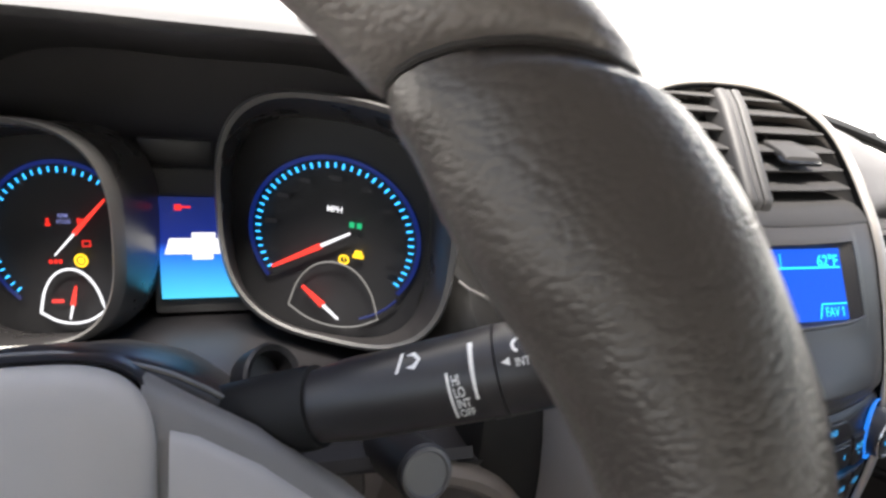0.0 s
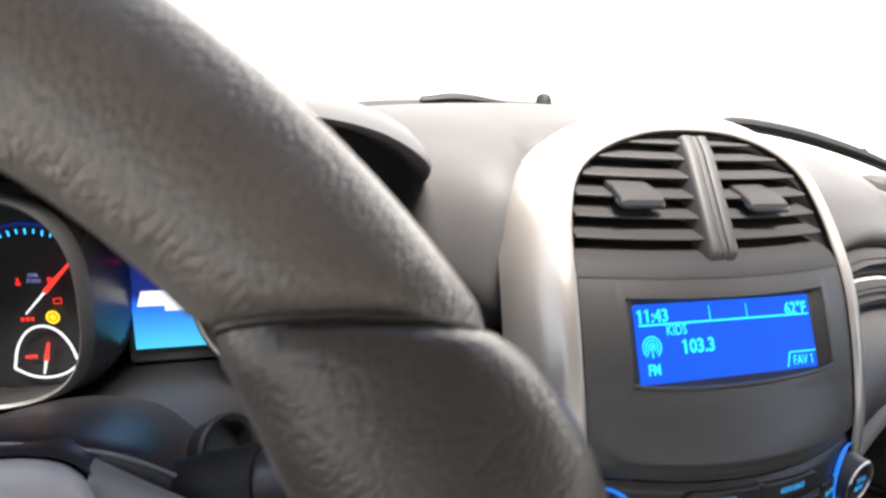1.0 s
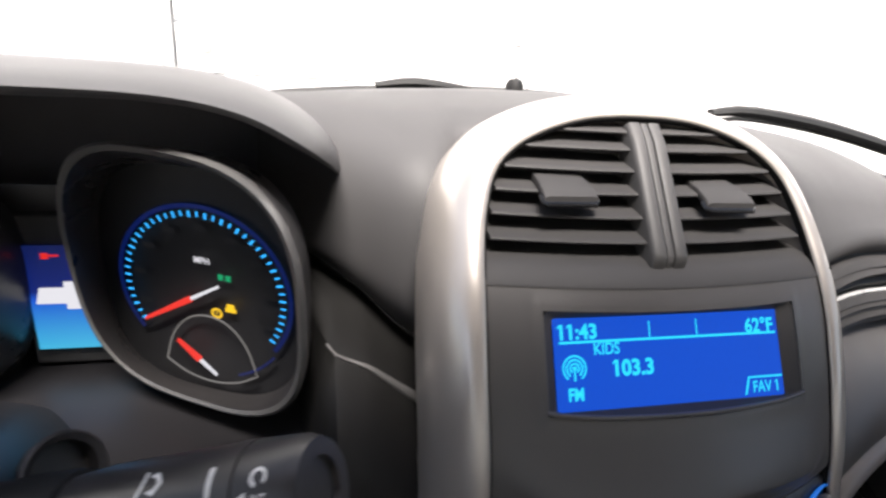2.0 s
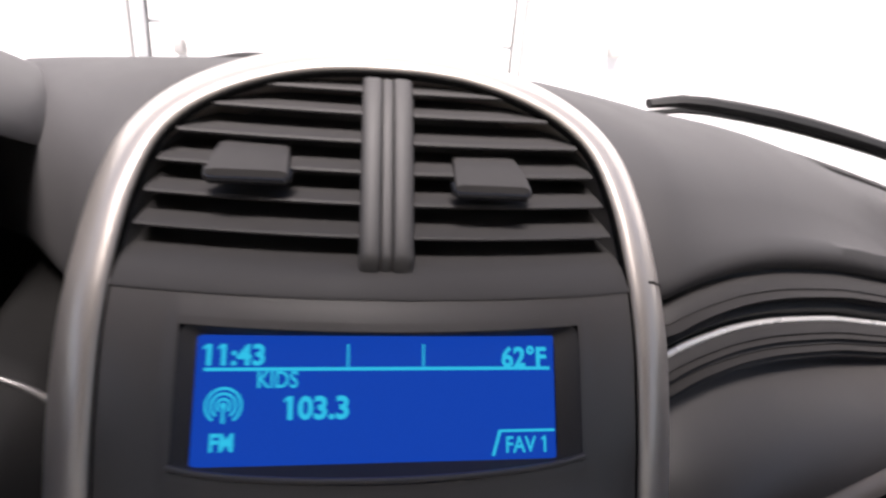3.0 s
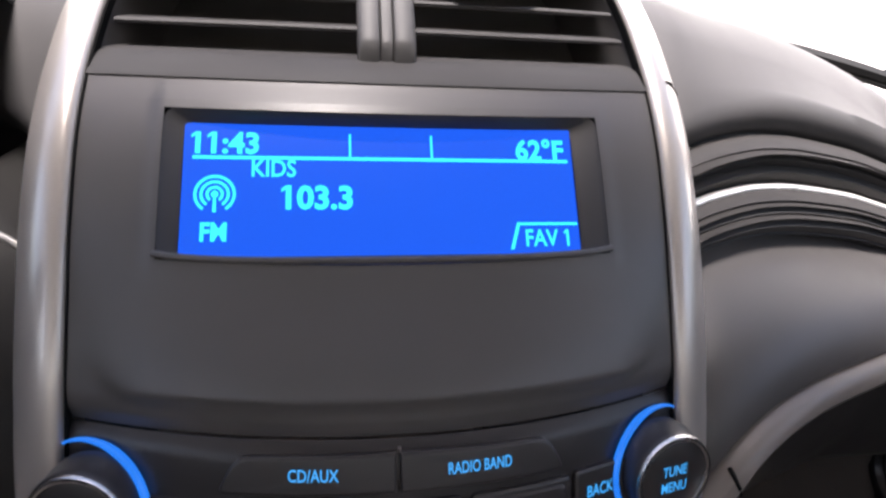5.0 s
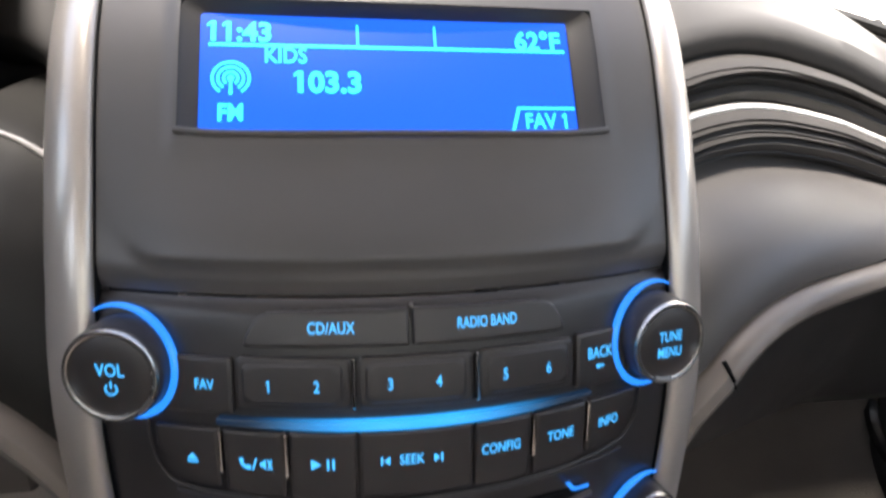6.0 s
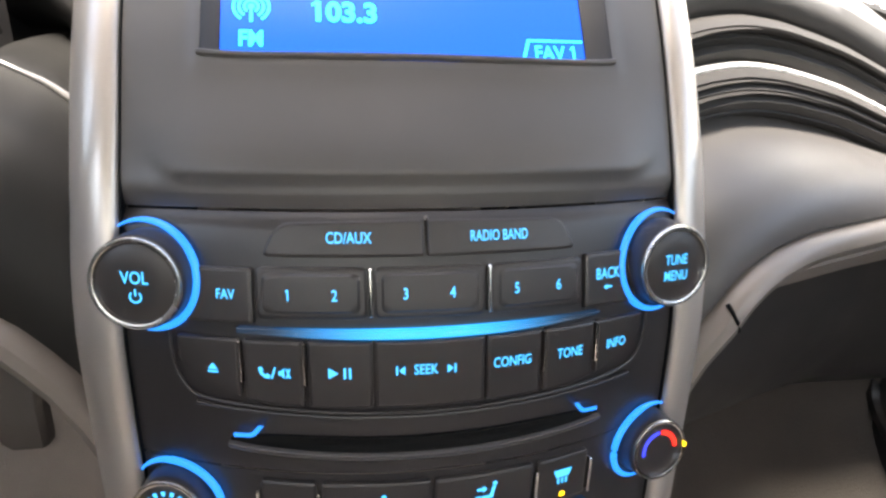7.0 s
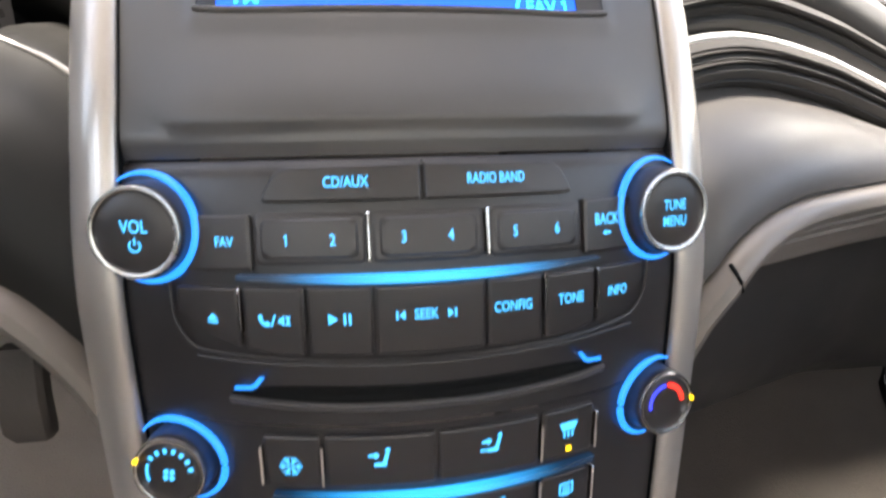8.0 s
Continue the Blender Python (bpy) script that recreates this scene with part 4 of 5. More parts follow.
# disc slot
def slot_z(x, k):
    """The slot is a long lens, drawn to points at its ends; k from 0 (foot) to 1 (head)."""
    w = max(0.0, 1 - (x / 0.083) ** 4) ** 0.5
    return 0.7768 + 0.34 * x * x - 0.0012 * w + 0.0078 * w * k


SX = [-0.0825 + 0.165 * i / 24 for i in range(25)]
part("disc_slot", tile([(x, slot_z(x, 0)) for x in SX] + [(x, slot_z(x, 1)) for x in SX[::-1]], 0.0002, -0.002, 0.0002), GAP, radio, "dark disc slot")
part("slot_lip", loft([[face(x, slot_z(x, 0) + dz, o) for dz, o in ((-0.0036, -0.001), (-0.0030, 0.0008), (-0.0014, 0.0022), (0.0002, 0.0024), (0.0006, 0.0016), (0.0004, -0.001))] for x in SX]), FACE, radio, "rounded lip under the slot", smooth=60)
part("slot_shoulder", tube([face(x, 0.7935 + 0.30 * x * x, 0.0002) for x in np.linspace(-0.095, 0.098, 24)], 0.0009, 8), BUTTON, radio)
for x, s in ((-0.0735, 1), (0.0740, -1)):
    part("slot_marker", shape([[(-1.5 * s, -0.55), (0.15 * s, -0.42), (0.65 * s, -0.15), (1.45 * s, 0.95), (0.95 * s, 0.95), (0.35 * s, 0.20), (0.0, 0.02), (-1.5 * s, -0.08)][::s]], x, 0.7846, 0.0044, off=0.0015), RING_BLUE, radio, "blue lit slot marker")


def knob(parent, name, x, z, r, ring_r, arc, legend, deep=0.0145, shift=0.0):
    base = face(x, z, -0.001)
    ax = Vector((0.21 * (1 if x > 0 else -1), -1, 0.10)).normalized()
    k = part(name, turned([(0, r * 1.06), (0.004, r * 1.06), (0.0055, r * 1.03), (deep - 0.004, r * 1.01), (deep - 0.002, r * 1.005), (deep - 0.0006, r * 0.97), (deep - 0.0002, r * 0.93), (deep - 0.001, r * 0.91)], base, ax, 48), BUTTON, parent, "black knob with a chrome rim")
    part("knurled_rim", turned([(deep - 0.003, r * 0.985), (deep - 0.0004, r * 0.985), (deep + 0.0003, r * 0.965), (deep + 0.0004, r * 0.91), (deep + 0.0001, r * 0.868), (deep - 0.0015, r * 0.850)], base, ax, 72, knurl=0.004), KNURL, k, "knurled chrome rim")
    part("cap", turned([(deep - 0.003, r * 0.85), (deep - 0.0012, r * 0.845), (deep - 0.0008, r * 0.81), (deep - 0.0006, r * 0.4), (deep - 0.0006, 0.0004)], base, ax, 40), BUTTON, k, "black knob cap")
    a = ax.cross(Vector((0, 0, 1))).normalized()
    a = a if a.x > 0 else -a
    b = a.cross(ax)
    b = b if b.z > 0 else -b

    def on_cap(u, v, off=0.0):
        return base + (deep - 0.0006 + off) * ax + u * a + v * b
    for n, bm, m in legend(on_cap):
        part(n, bm, m, k)
    pts = []
    for i in range(33):
        t = radians(arc[0] + (arc[1] - arc[0]) * i / 32)
        pts.append(face(x + shift + ring_r * math.cos(t), z + ring_r * math.sin(t), 0.0012))
    w = [0.0016 * min(1, 0.25 + 3 * min(i, 32 - i) / 32) for i in range(33)]
    part("ring_light", tube(pts, w, 10), RING_BLUE, k, "blue lit half ring")
    return k


POWER = arc_band(0.72, 1.0, 130, 410, 22) + [rect(-0.14, 0.1, 0.14, 1.25)]
knob(radio, "volume_knob", -0.1108, 0.8509, 0.0190, 0.0222, (122, -112), shift=-0.0020, legend=lambda at: [("legend", glyphs("VOL", 0.0072, 0, 0.0022, at=at, off=0.0003, wide=0.8, bold=0.01), LEGEND), ("power_mark", shape(POWER, 0, -0.0052, 0.0026, at=at, off=0.0003), LEGEND)])
knob(radio, "tune_knob", 0.1125, 0.8505, 0.0190, 0.0230, (62, 292), legend=lambda at: [("legend", glyphs("TUNE", 0.0066, 0, 0.0028, at=at, off=0.0003, wide=0.72, bold=0.01), LEGEND), ("menu_legend", glyphs("MENU", 0.0066, 0, -0.0045, at=at, off=0.0003, wide=0.72, bold=0.01), LEGEND)])

# climate panel
climate = thing("climate_control", (0, -0.01, 0.60), "black climate control panel with two knobs and lit buttons", "climate control")
part("faceplate", sheet(lambda x, z: face(x, z, -0.0012), np.linspace(-0.128, 0.128, 41), np.linspace(0.55, 0.7645, 36)), RADIO, climate, "black faceplate", smooth=60)
FLAKE = []
for k in range(6):
    c, s = math.cos(k * math.pi / 3), math.sin(k * math.pi / 3)
    for q in ([(0.16, -0.085), (1, -0.085), (1, 0.085), (0.16, 0.085)], [(0.58, 0), (0.90, 0.30), (0.82, 0.38), (0.48, 0.06)], [(0.58, 0), (0.48, -0.06), (0.82, -0.38), (0.90, -0.30)]):
        FLAKE.append([(a * c - b * s, a * s + b * c) for a, b in q])
SEAT = [[(0.45, -0.6), (0.95, -0.6), (1.3, 0.8), (0.85, 0.8)], [(-0.6, -1.1), (0.95, -1.1), (0.95, -0.6), (-0.6, -0.6)], *[[(1.12 + a, 1.2 + b) for a, b in q] for q in arc_band(0.0, 0.32, 0, 360, 10)], [(-1.3, 0.25), (-0.5, 0.25), (-0.5, -0.1), (0.1, 0.45), (-0.5, 1.0), (-0.5, 0.65), (-1.3, 0.65)]]
SCREEN_MARK = [[(-1.2, 0.9), (1.2, 0.9), (0.8, -0.1), (-0.8, -0.1)], rect(-0.65, -1.0, -0.4, -0.25), rect(-0.12, -1.0, 0.12, -0.25), rect(0.4, -1.0, 0.65, -0.25)]
REAR_MARK = [rect(-1.1, 0.7, 1.1, 0.95), rect(-1.1, -0.9, -0.85, 0.7), rect(0.85, -0.9, 1.1, 0.7), rect(-1.1, -0.9, 1.1, -0.7), rect(-0.5, -1.2, -0.3, 0.45), rect(-0.1, -1.2, 0.1, 0.45), rect(0.3, -1.2, 0.5, 0.45)]
for n, x0, x1, leg in (("snow_button", -0.0710, -0.0468, marks(FLAKE, -0.0595, 0.7470, 0.0048)), ("vent_button", -0.0452, 0.0025, marks(SEAT, -0.0222, 0.7505, 0.0034)),
                       ("floor_button", 0.0035, 0.0503, marks(SEAT + [[(-1.5, -0.9), (-0.7, -0.9), (-0.7, -0.6), (-1.5, -0.6)]], 0.0270, 0.7518, 0.0034)), ("defrost_button", 0.0520, 0.0790, both(marks(SCREEN_MARK, 0.0650, 0.7508, 0.0040), marks([rect(-1, -1, 1, 1)], 0.0655, 0.7405, 0.0013, AMBER)))):
    button(n, x0, 0.7360, x1, 0.7615, climate, leg, 0.0016)
for x in (-0.0718, -0.0460, 0.0511, 0.0798):
    part("silver_bar", tile(rect(x - 0.00045, 0.7370, x + 0.00045, 0.7565), 0.0030), CHROME, climate, "slim chrome bar")
part("light_bar", tile([(-0.068, 0.7300), (0, 0.7280), (0.080, 0.7300), (0.080, 0.7326), (0, 0.7316), (-0.068, 0.7326)], 0.0030, -0.001, 0.0004), LIGHT_BAR, climate, "blue light bar, brightest in its middle")
for n, x0, x1, leg in (("recirculate_button", -0.0710, -0.0468, None), ("face_button", -0.0452, 0.0025, marks(SEAT, -0.0222, 0.7170, 0.0040)), ("feet_button", 0.0035, 0.0503, marks(SEAT, 0.0285, 0.7170, 0.0040)), ("rear_button", 0.0520, 0.0790, marks(REAR_MARK, 0.0655, 0.7185, 0.0034))):
    button(n, x0, 0.7050, x1, 0.7270, climate, leg, 0.0016)
for x in (-0.0718, -0.0460, 0.0511, 0.0798):
    part("silver_bar", tile(rect(x - 0.00045, 0.7065, x + 0.00045, 0.7265), 0.0030), CHROME, climate, "slim chrome bar")


def fan_scale(at):
    bars = [[(math.cos(radians(t)) * q - math.sin(radians(t)) * w, math.sin(radians(t)) * q + math.cos(radians(t)) * w) for q, w in ((8.6, -0.75), (10.8, -0.95), (10.8, 0.95), (8.6, 0.75))] for t in (8, 30, 52, 74, 96, 118, 140)]
    bars += arc_band(9.0, 10.2, 158, 205, 6)
    blades = [[(math.cos(radians(t + a)) * q, math.sin(radians(t + a)) * q) for q, a in ((0.5, -60), (2.9, -34), (3.2, 6), (2.2, 30))] for t in (45, 135, 225, 315)]
    return [("pointer", shape([round_poly(rect(-14.9, 4.0, -12.6, 6.2), 0.7, 3)], 0, 0, 0.001, at=at, off=0.0016), AMBER), ("fan_scale", shape(bars, 0, 0, 0.001, at=at, off=0.0003), LEGEND), ("fan_mark", shape(blades, 0, -0.0012, 0.001, at=at, off=0.0003), LEGEND)]


def heat_scale(at):
    return [("pointer", shape([round_poly(rect(13.2, -0.4, 15.4, 2.0), 0.7, 3)], 0, 0, 0.001, at=at, off=0.0016), AMBER), ("cold_scale", shape(arc_band(8.4, 10.3, 92, 190, 10), 0, 0, 0.001, at=at, off=0.0003), INDIGO), ("warm_scale", shape(arc_band(8.2, 10.6, 2, 86, 10), 0, 0, 0.001, at=at, off=0.0003), RED)]


knob(climate, "fan_knob", -0.1085, 0.7450, 0.0160, 0.0200, (150, -75), fan_scale)
knob(climate, "temperature_knob", 0.1150, 0.7535, 0.0160, 0.0200, (55, 270), heat_scale)


# ---- instrument binnacle ----
POD_EDGE = shader("grey_bezel_edge", (0.155, 0.151, 0.148), 0.40, metal=0.4, grain=2500, bump=0.06, vary=0.06)
POD = shader("dark_satin_metal", (0.055, 0.052, 0.053), 0.30, metal=0.2, grain=2500, bump=0.06, vary=0.06)
HX, HZ = -0.40, 0.93
binn = thing("instrument_binnacle", (HX, 0.25, 0.84), "dark grey hooded instrument binnacle behind the steering wheel", "binnacle")


def hood_curve(t):
    """The hood's outline, t from 0 (right foot) to 1 (left foot)."""
    a = math.pi * t
    c, s = math.cos(a), math.sin(a)
    return HX + 0.208 * math.copysign(abs(c) ** 0.5, c), HZ + 0.176 * abs(s) ** 0.5


def hood_section(t):
    x, z = hood_curve(min(1.0, max(0.0, t)))
    d = Vector((HX - x, 0, 0.96 - z))
    d = d.normalized() if d.length > 1e-6 else Vector((0, 0, -1))
    # the lip draws back and thins where its foot meets the pad
    e = min(1.0, max(0.0, (t - 0.105) / 0.185))
    e = e * (2 - e)
    out = []
    for y, q, drop in ((0.43, 0.0, 0.075), (0.36, 0.0, 0.040), (0.28, 0.0, 0.016), (0.21, 0.0, 0.004), (0.165, 0.0, 0.0), (0.140, 0.0012, 0.0), (0.124, 0.004, 0.0), (0.117, 0.008, 0.0), (0.119, 0.012, 0.0), (0.128, 0.0145, 0.0), (0.18, 0.016, 0.002), (0.26, 0.018, 0.012), (0.36, 0.022, 0.030)):
        out.append(Vector((x, y + 0.095 * (1 - e) * min(1.0, max(0.0, (0.30 - y) / 0.12)), z - drop)) + d * q * (0.45 + 0.55 * e))
    return out


TS = [0.105 + 0.895 * i / 70 for i in range(71)]
part("hood", loft([hood_section(t)[:10] for t in TS], close=False), HOOD, binn, "dark soft hood over the gauges", smooth=60)
# the hood's inside is coloured paler to stand for lens glare
part("hood_inside", loft([hood_section(t)[9:] for t in TS], close=False), shader("glare_lightened_hood", (0.12, 0.115, 0.125), 0.9, grain=900, bump=0.3, vary=0.1, depth=0.0004), binn, "inside of the hood, lightened for lens glare", smooth=60)
part("hood_side", thick(sheet(lambda y, z: Vector((HX - 0.208 + 0.006 * math.exp(-((y - 0.12) / 0.012) ** 2), y, z)), [0.119, 0.125, 0.14, 0.18, 0.25, 0.36], np.linspace(0.80, 0.931, 7)), 0.02), PAD_DARK, binn)
bp = bmesh.new()
bp.faces.new([bp.verts.new((HX + (x - HX) * 0.96, 0.345, 0.93 + (z - 0.93) * 0.96 - 0.030)) for x, z in [hood_curve(i / 40) for i in range(41)] + [(HX - 0.208, 0.80), (HX + 0.208, 0.80)]])
# the back panel's colour is lifted for the same veil of glare
part("back_panel", thick(bp, 0.006), shader("glare_lightened_panel", (0.085, 0.082, 0.09), 0.85, grain=900, bump=0.2, vary=0.1), binn, "inner panel lightened for lens glare")
part("shelf", thick(sheet(lambda x, v: Vector((x, 0.33 - 0.27 * v, 0.828 + 0.016 * math.sin(v * 2.6) - 0.05 * max(0, v - 0.72) ** 1.2 + 0.010 * math.cos((x - HX) / 0.12))), np.linspace(-0.615, -0.185, 17), np.linspace(0, 1, 14)), 0.006), SHELF, binn, "dark shelf below the gauges")
part("knee_panel", thick(sheet(lambda x, v: Vector((x, 0.062 + 0.05 * v + 0.25 * max(0, -0.20 - x - 0.03) * 0.1, 0.838 - 0.05 * v)), np.linspace(-0.78, -0.215, 22), np.linspace(0, 1, 8)), 0.008), PAD_DARK, binn, "dark knee panel")
part("sensor_window", block((-0.418, 0.262, 0.990), (0.056, 0.006, 0.028), 0.0025), shader("smoked_panel", (0.028, 0.028, 0.030), 0.4, bump=0), binn, "smoked grey indicator window")


def oval(cx, cz, w, h, e, n=56, lean=0.0):
    pts = []
    for i in range(n):
        a = math.tau * i / n
        c, s = math.cos(a), math.sin(a)
        x = w * math.copysign(abs(c) ** (2 / e), c)
        z = h * math.copysign(abs(s) ** (2 / e), s)
        pts.append((cx + x + lean * z, cz + z))
    return pts


def gauge_pod(cx, cz, y0, w, h, name, label, lean, sx_=0.0, turn=0.0, rim_turn=0.0, deep=0.064, outer=None):
    """A cup round a dial; the rim and the dial are each turned towards the driver by a slope."""
    g = thing(name, (cx, y0, cz - h), label, "gauge", "instrument gauges")
    rings = []
    for k, f in ((1.0, -0.2), (1.0, 0.3), (1.0, 0.80), (0.99, 0.93), (0.965, 1.0), (0.935, 0.95), (0.925, 0.6), (0.92, 0.0)):
        y = y0 - deep * f
        back = 1 - max(f, 0)
        slope = rim_turn * max(f, 0) + turn * back
        rings.append([Vector((x + back * sx_, y - 0.012 * (z - cz) / h * f - slope * (x - cx), z - back * 0.022)) for x, z in oval(cx, cz, w * k, h * k, 2.9, lean=lean)])
    part("bezel", loft(rings[2:6], caps=False), POD_EDGE, g, "rounded satin bezel", smooth=60)
    part("side_wall", loft(rings[:3], caps=False), outer or POD, g, "satin outer wall", smooth=60)
    part("inner_wall", loft(rings[5:], caps=False), POD, g, "dark inner wall", smooth=60)
    plate = bmesh.new()
    o = [plate.verts.new((x, y0 + 0.003 - turn * (x - cx - sx_), z)) for x, z in oval(cx + sx_, cz - 0.022, w * 0.95, h * 0.95, 2.9, lean=lean)]
    plate.faces.new(o)
    r = bmesh.ops.extrude_face_region(plate, geom=plate.faces[:])
    bmesh.ops.translate(plate, verts=[v for v in r["geom"] if isinstance(v, bmesh.types.BMVert)], vec=(0, 0.006, 0))
    part("dial_plate", plate, DIAL, g, "black dial")
    return g


def dial_map(cx, cz, y, k=1.0, turn=0.0):
    """A dial plane, turned towards the driver by the slope given."""
    kc = k / math.hypot(1, turn)
    return lambda u, v, off=0.0: Vector((cx + kc * u, y - off - turn * kc * u, cz + v))


def dial_ring(g, at, r, a0, a1, count):
    # the ticks' soft glow is drawn as a dim emissive band
    part("halo", shape(arc_band(1.03, 1.085, a0 + 6, a1 - 6, 64), 0, 0, r, at=at, off=0.0012), DIAL_HALO, g, "dim blue halo")
    for i in range(count):
        t = radians(a0 + (a1 - a0) * i / (count - 1))
        lng, w = ((0.925, 0.0145) if i % 2 == 0 else (0.935, 0.012))
        q = [(q_ * math.cos(t) - w_ * math.sin(t), q_ * math.sin(t) + w_ * math.cos(t)) for q_, w_ in ((lng, -w), (1.0, -w), (1.0, w), (lng, w))]
        part("tick", shape([q], 0, 0, r, at=at, off=0.0016), DIAL_CYAN, g)


def needle(g, at, u, v, ang, l0, l1, w):
    t = radians(ang)
    c, s = math.cos(t), math.sin(t)

    def place(a, b):
        return (u + a * c - b * s, v + a * s + b * c)
    part("needle", loft([[at(*place(a, b), o) for b, o in ((-q, 0.004), (-q, 0.006), (q, 0.006), (q, 0.004))] for a, q in ((l0, w), (l1, w * 0.45))]), NEEDLE, g, "red needle")
    part("needle_tail", loft([[at(*place(a, b), o) for b, o in ((-q, 0.004), (-q, 0.006), (q, 0.006), (q, 0.004))] for a, q in ((-0.25 * l1, w * 0.3), (l0, w * 0.5))]), DIAL_WHITE, g, "white needle tail")


def small_gauge(g, at, u, v, w, h, lit, ang, r=0.0010):
    """A little gauge in a rounded triangular outline."""
    o = [(u - w, v - 0.35 * h), (u - 0.80 * w, v + 0.30 * h), (u - 0.45 * w, v + 0.75 * h), (u, v + 0.9 * h), (u + 0.45 * w, v + 0.75 * h), (u + 0.80 * w, v + 0.30 * h), (u + w, v - 0.35 * h)]
    low = [(u + w, v - 0.35 * h), (u + 0.55 * w, v - 0.62 * h), (u, v - 0.72 * h), (u - 0.55 * w, v - 0.62 * h), (u - w, v - 0.35 * h)]
    pts = [at(a, b, 0.003) for a, b in [tuple(p) for p in spline(o, 22)] + [tuple(p) for p in spline(low, 14)][1:]]
    part("small_gauge_ring", tube(pts, r, 6), lit, g, "pale outline of the small gauge")
    needle(g, at, u - 0.05 * w, v - 0.35 * h, ang, 0.25 * w, 0.85 * w, 0.08 * w)


speedo = gauge_pod(-0.3080, 0.9670, 0.2020, 0.0800, 0.0985, "speedometer", "speedometer with blue lit ticks in a hooded pod", -0.03, 0.006, 0.50, 0.63, 0.052, POD)
sat = dial_map(-0.2990, 0.9430, 0.1985, 1.06, 0.50)
dial_ring(speedo, sat, 0.0620, 213, -31, 43)
part("unit_text", glyphs("MPH", 0.0070, 0.0, 0.0245, at=sat, off=0.0016, bold=0.02), DIAL_WHITE, speedo)
for t in (200, 172, 144, 118, 90, 62, 36, 8, -20):
    part("number_bar", shape([rect(-0.0045, -0.0022, 0.0045, 0.0022)], 0.050 * math.cos(radians(t)), 0.050 * math.sin(radians(t)), 1, at=sat, off=0.0014), FAINT, speedo)
part("headlamp_mark", shape([[(-1.6, -0.8), (-0.3, -0.8), (-0.3, 0.8), (-1.6, 0.8)], [(0.3, -0.8), (1.6, -0.8), (1.6, 0.8), (0.3, 0.8)]], 0.0165, 0.0140, 0.0030, at=sat, off=0.0016), GREEN, speedo, "green lamp mark")
part("brake_mark", shape(arc_band(0.62, 1, 0, 360, 18) + [rect(-0.12, -0.1, 0.12, 0.45), rect(-0.12, -0.45, 0.12, -0.25)], 0.0090, -0.0165, 0.0044, at=sat, off=0.0016), AMBER, speedo, "amber warning mark")
part("traction_mark", shape([rect(-1, -0.6, 1, 0.2), rect(-0.7, 0.2, 0.7, 1)], 0.0200, -0.0110, 0.0042, at=sat, off=0.0016), AMBER, speedo, "amber warning mark")
needle(speedo, sat, 0.0, 0.0, 213, 0.012, 0.058, 0.0021)
small_gauge(speedo, sat, 0.0020, -0.0520, 0.0365, 0.036, DIAL_GREY, 140, 0.0007)
part("fuel_arc", tube([sat(0.064 * math.cos(radians(t)), 0.066 * math.sin(radians(t)) - 0.006, 0.002) for t in range(-68, -34, 4)], 0.0010, 6), DIAL_HALO, speedo)

tacho = gauge_pod(-0.5170, 0.9500, 0.2350, 0.0690, 0.0870, "tachometer", "tachometer with blue lit ticks and red warning marks", 0.05, 0.018)
tat = dial_map(-0.4940, 0.9270, 0.2340, 0.82)
dial_ring(tacho, tat, 0.0590, 222, -42, 41)
for u, v, m, w, h in ((-0.0125, 0.0165, RED, 0.0011, 0.0030), (-0.0125, 0.0145, RED, 0.0020, 0.0012), (0.0120, 0.0170, RED, 0.0011, 0.0026), (0.0142, 0.0180, RED, 0.0014, 0.0010), (0.0165, 0.0012, RED, 0.0036, 0.0005), (0.0165, -0.0032, RED, 0.0036, 0.0005), (0.0134, -0.0010, RED, 0.0005, 0.0026), (0.0196, -0.0010, RED, 0.0005, 0.0026), (-0.0140, -0.0155, RED, 0.0016, 0.0018), (-0.0100, -0.0155, RED, 0.0014, 0.0018), (-0.0062, -0.0155, RED, 0.0014, 0.0018)):
    part("warning_mark", shape([round_poly(rect(-w, -h, w, h), min(w, h) * 0.6, 3)], u, v, 1, at=tat, off=0.0016), m, tacho, "red warning mark" if m is RED else "")
part("brake_mark", shape(arc_band(0.66, 1, 0, 360, 20) + arc_band(0, 0.5, 0, 360, 12), 0.0105, -0.0150, 0.0058, at=tat, off=0.0016), AMBER, tacho, "amber warning mark")
needle(tacho, tat, 0.0, 0.0, 45, 0.012, 0.050, 0.0021)
small_gauge(tacho, tat, 0.0, -0.0475, 0.0270, 0.029, DIAL_WHITE, 75)
part("park_bar", shape([rect(-0.005, -0.0016, 0.005, 0.0016)], -0.0125, -0.0490, 1, at=tat, off=0.0016), RED, tacho)
for text, v in (("RPM", 0.0212), ("X1000", 0.0166)):
    part("unit_text", glyphs(text, 0.0050, 0.0, v, at=tat, off=0.0016, bold=0.01), PALE_BLUE, tacho)
part("scale_arc", tube([tat(0.062 * math.cos(radians(t)), 0.062 * math.sin(radians(t)), 0.002) for t in range(-62, -38, 4)], 0.0009, 6), DIAL_CYAN, tacho)

info = thing("driver_display", (-0.400, 0.245, 0.87), "bright blue driver information screen between the gauges", "screen")
iat = dial_map(-0.3990, 0.9160, 0.2460)
part("housing", block((-0.399, 0.262, 0.918), (0.080, 0.026, 0.130), 0.004), BLACK, info, "black screen housing")
SKYB = glow("driver_screen_blue", (0.01, 0.10, 0.85), 0.32)
nt = SKYB.node_tree
tcn, sepn, rmp = nt.nodes.new("ShaderNodeTexCoord"), nt.nodes.new("ShaderNodeSeparateXYZ"), nt.nodes.new("ShaderNodeValToRGB")
mrn = nt.nodes.new("ShaderNodeMapRange")
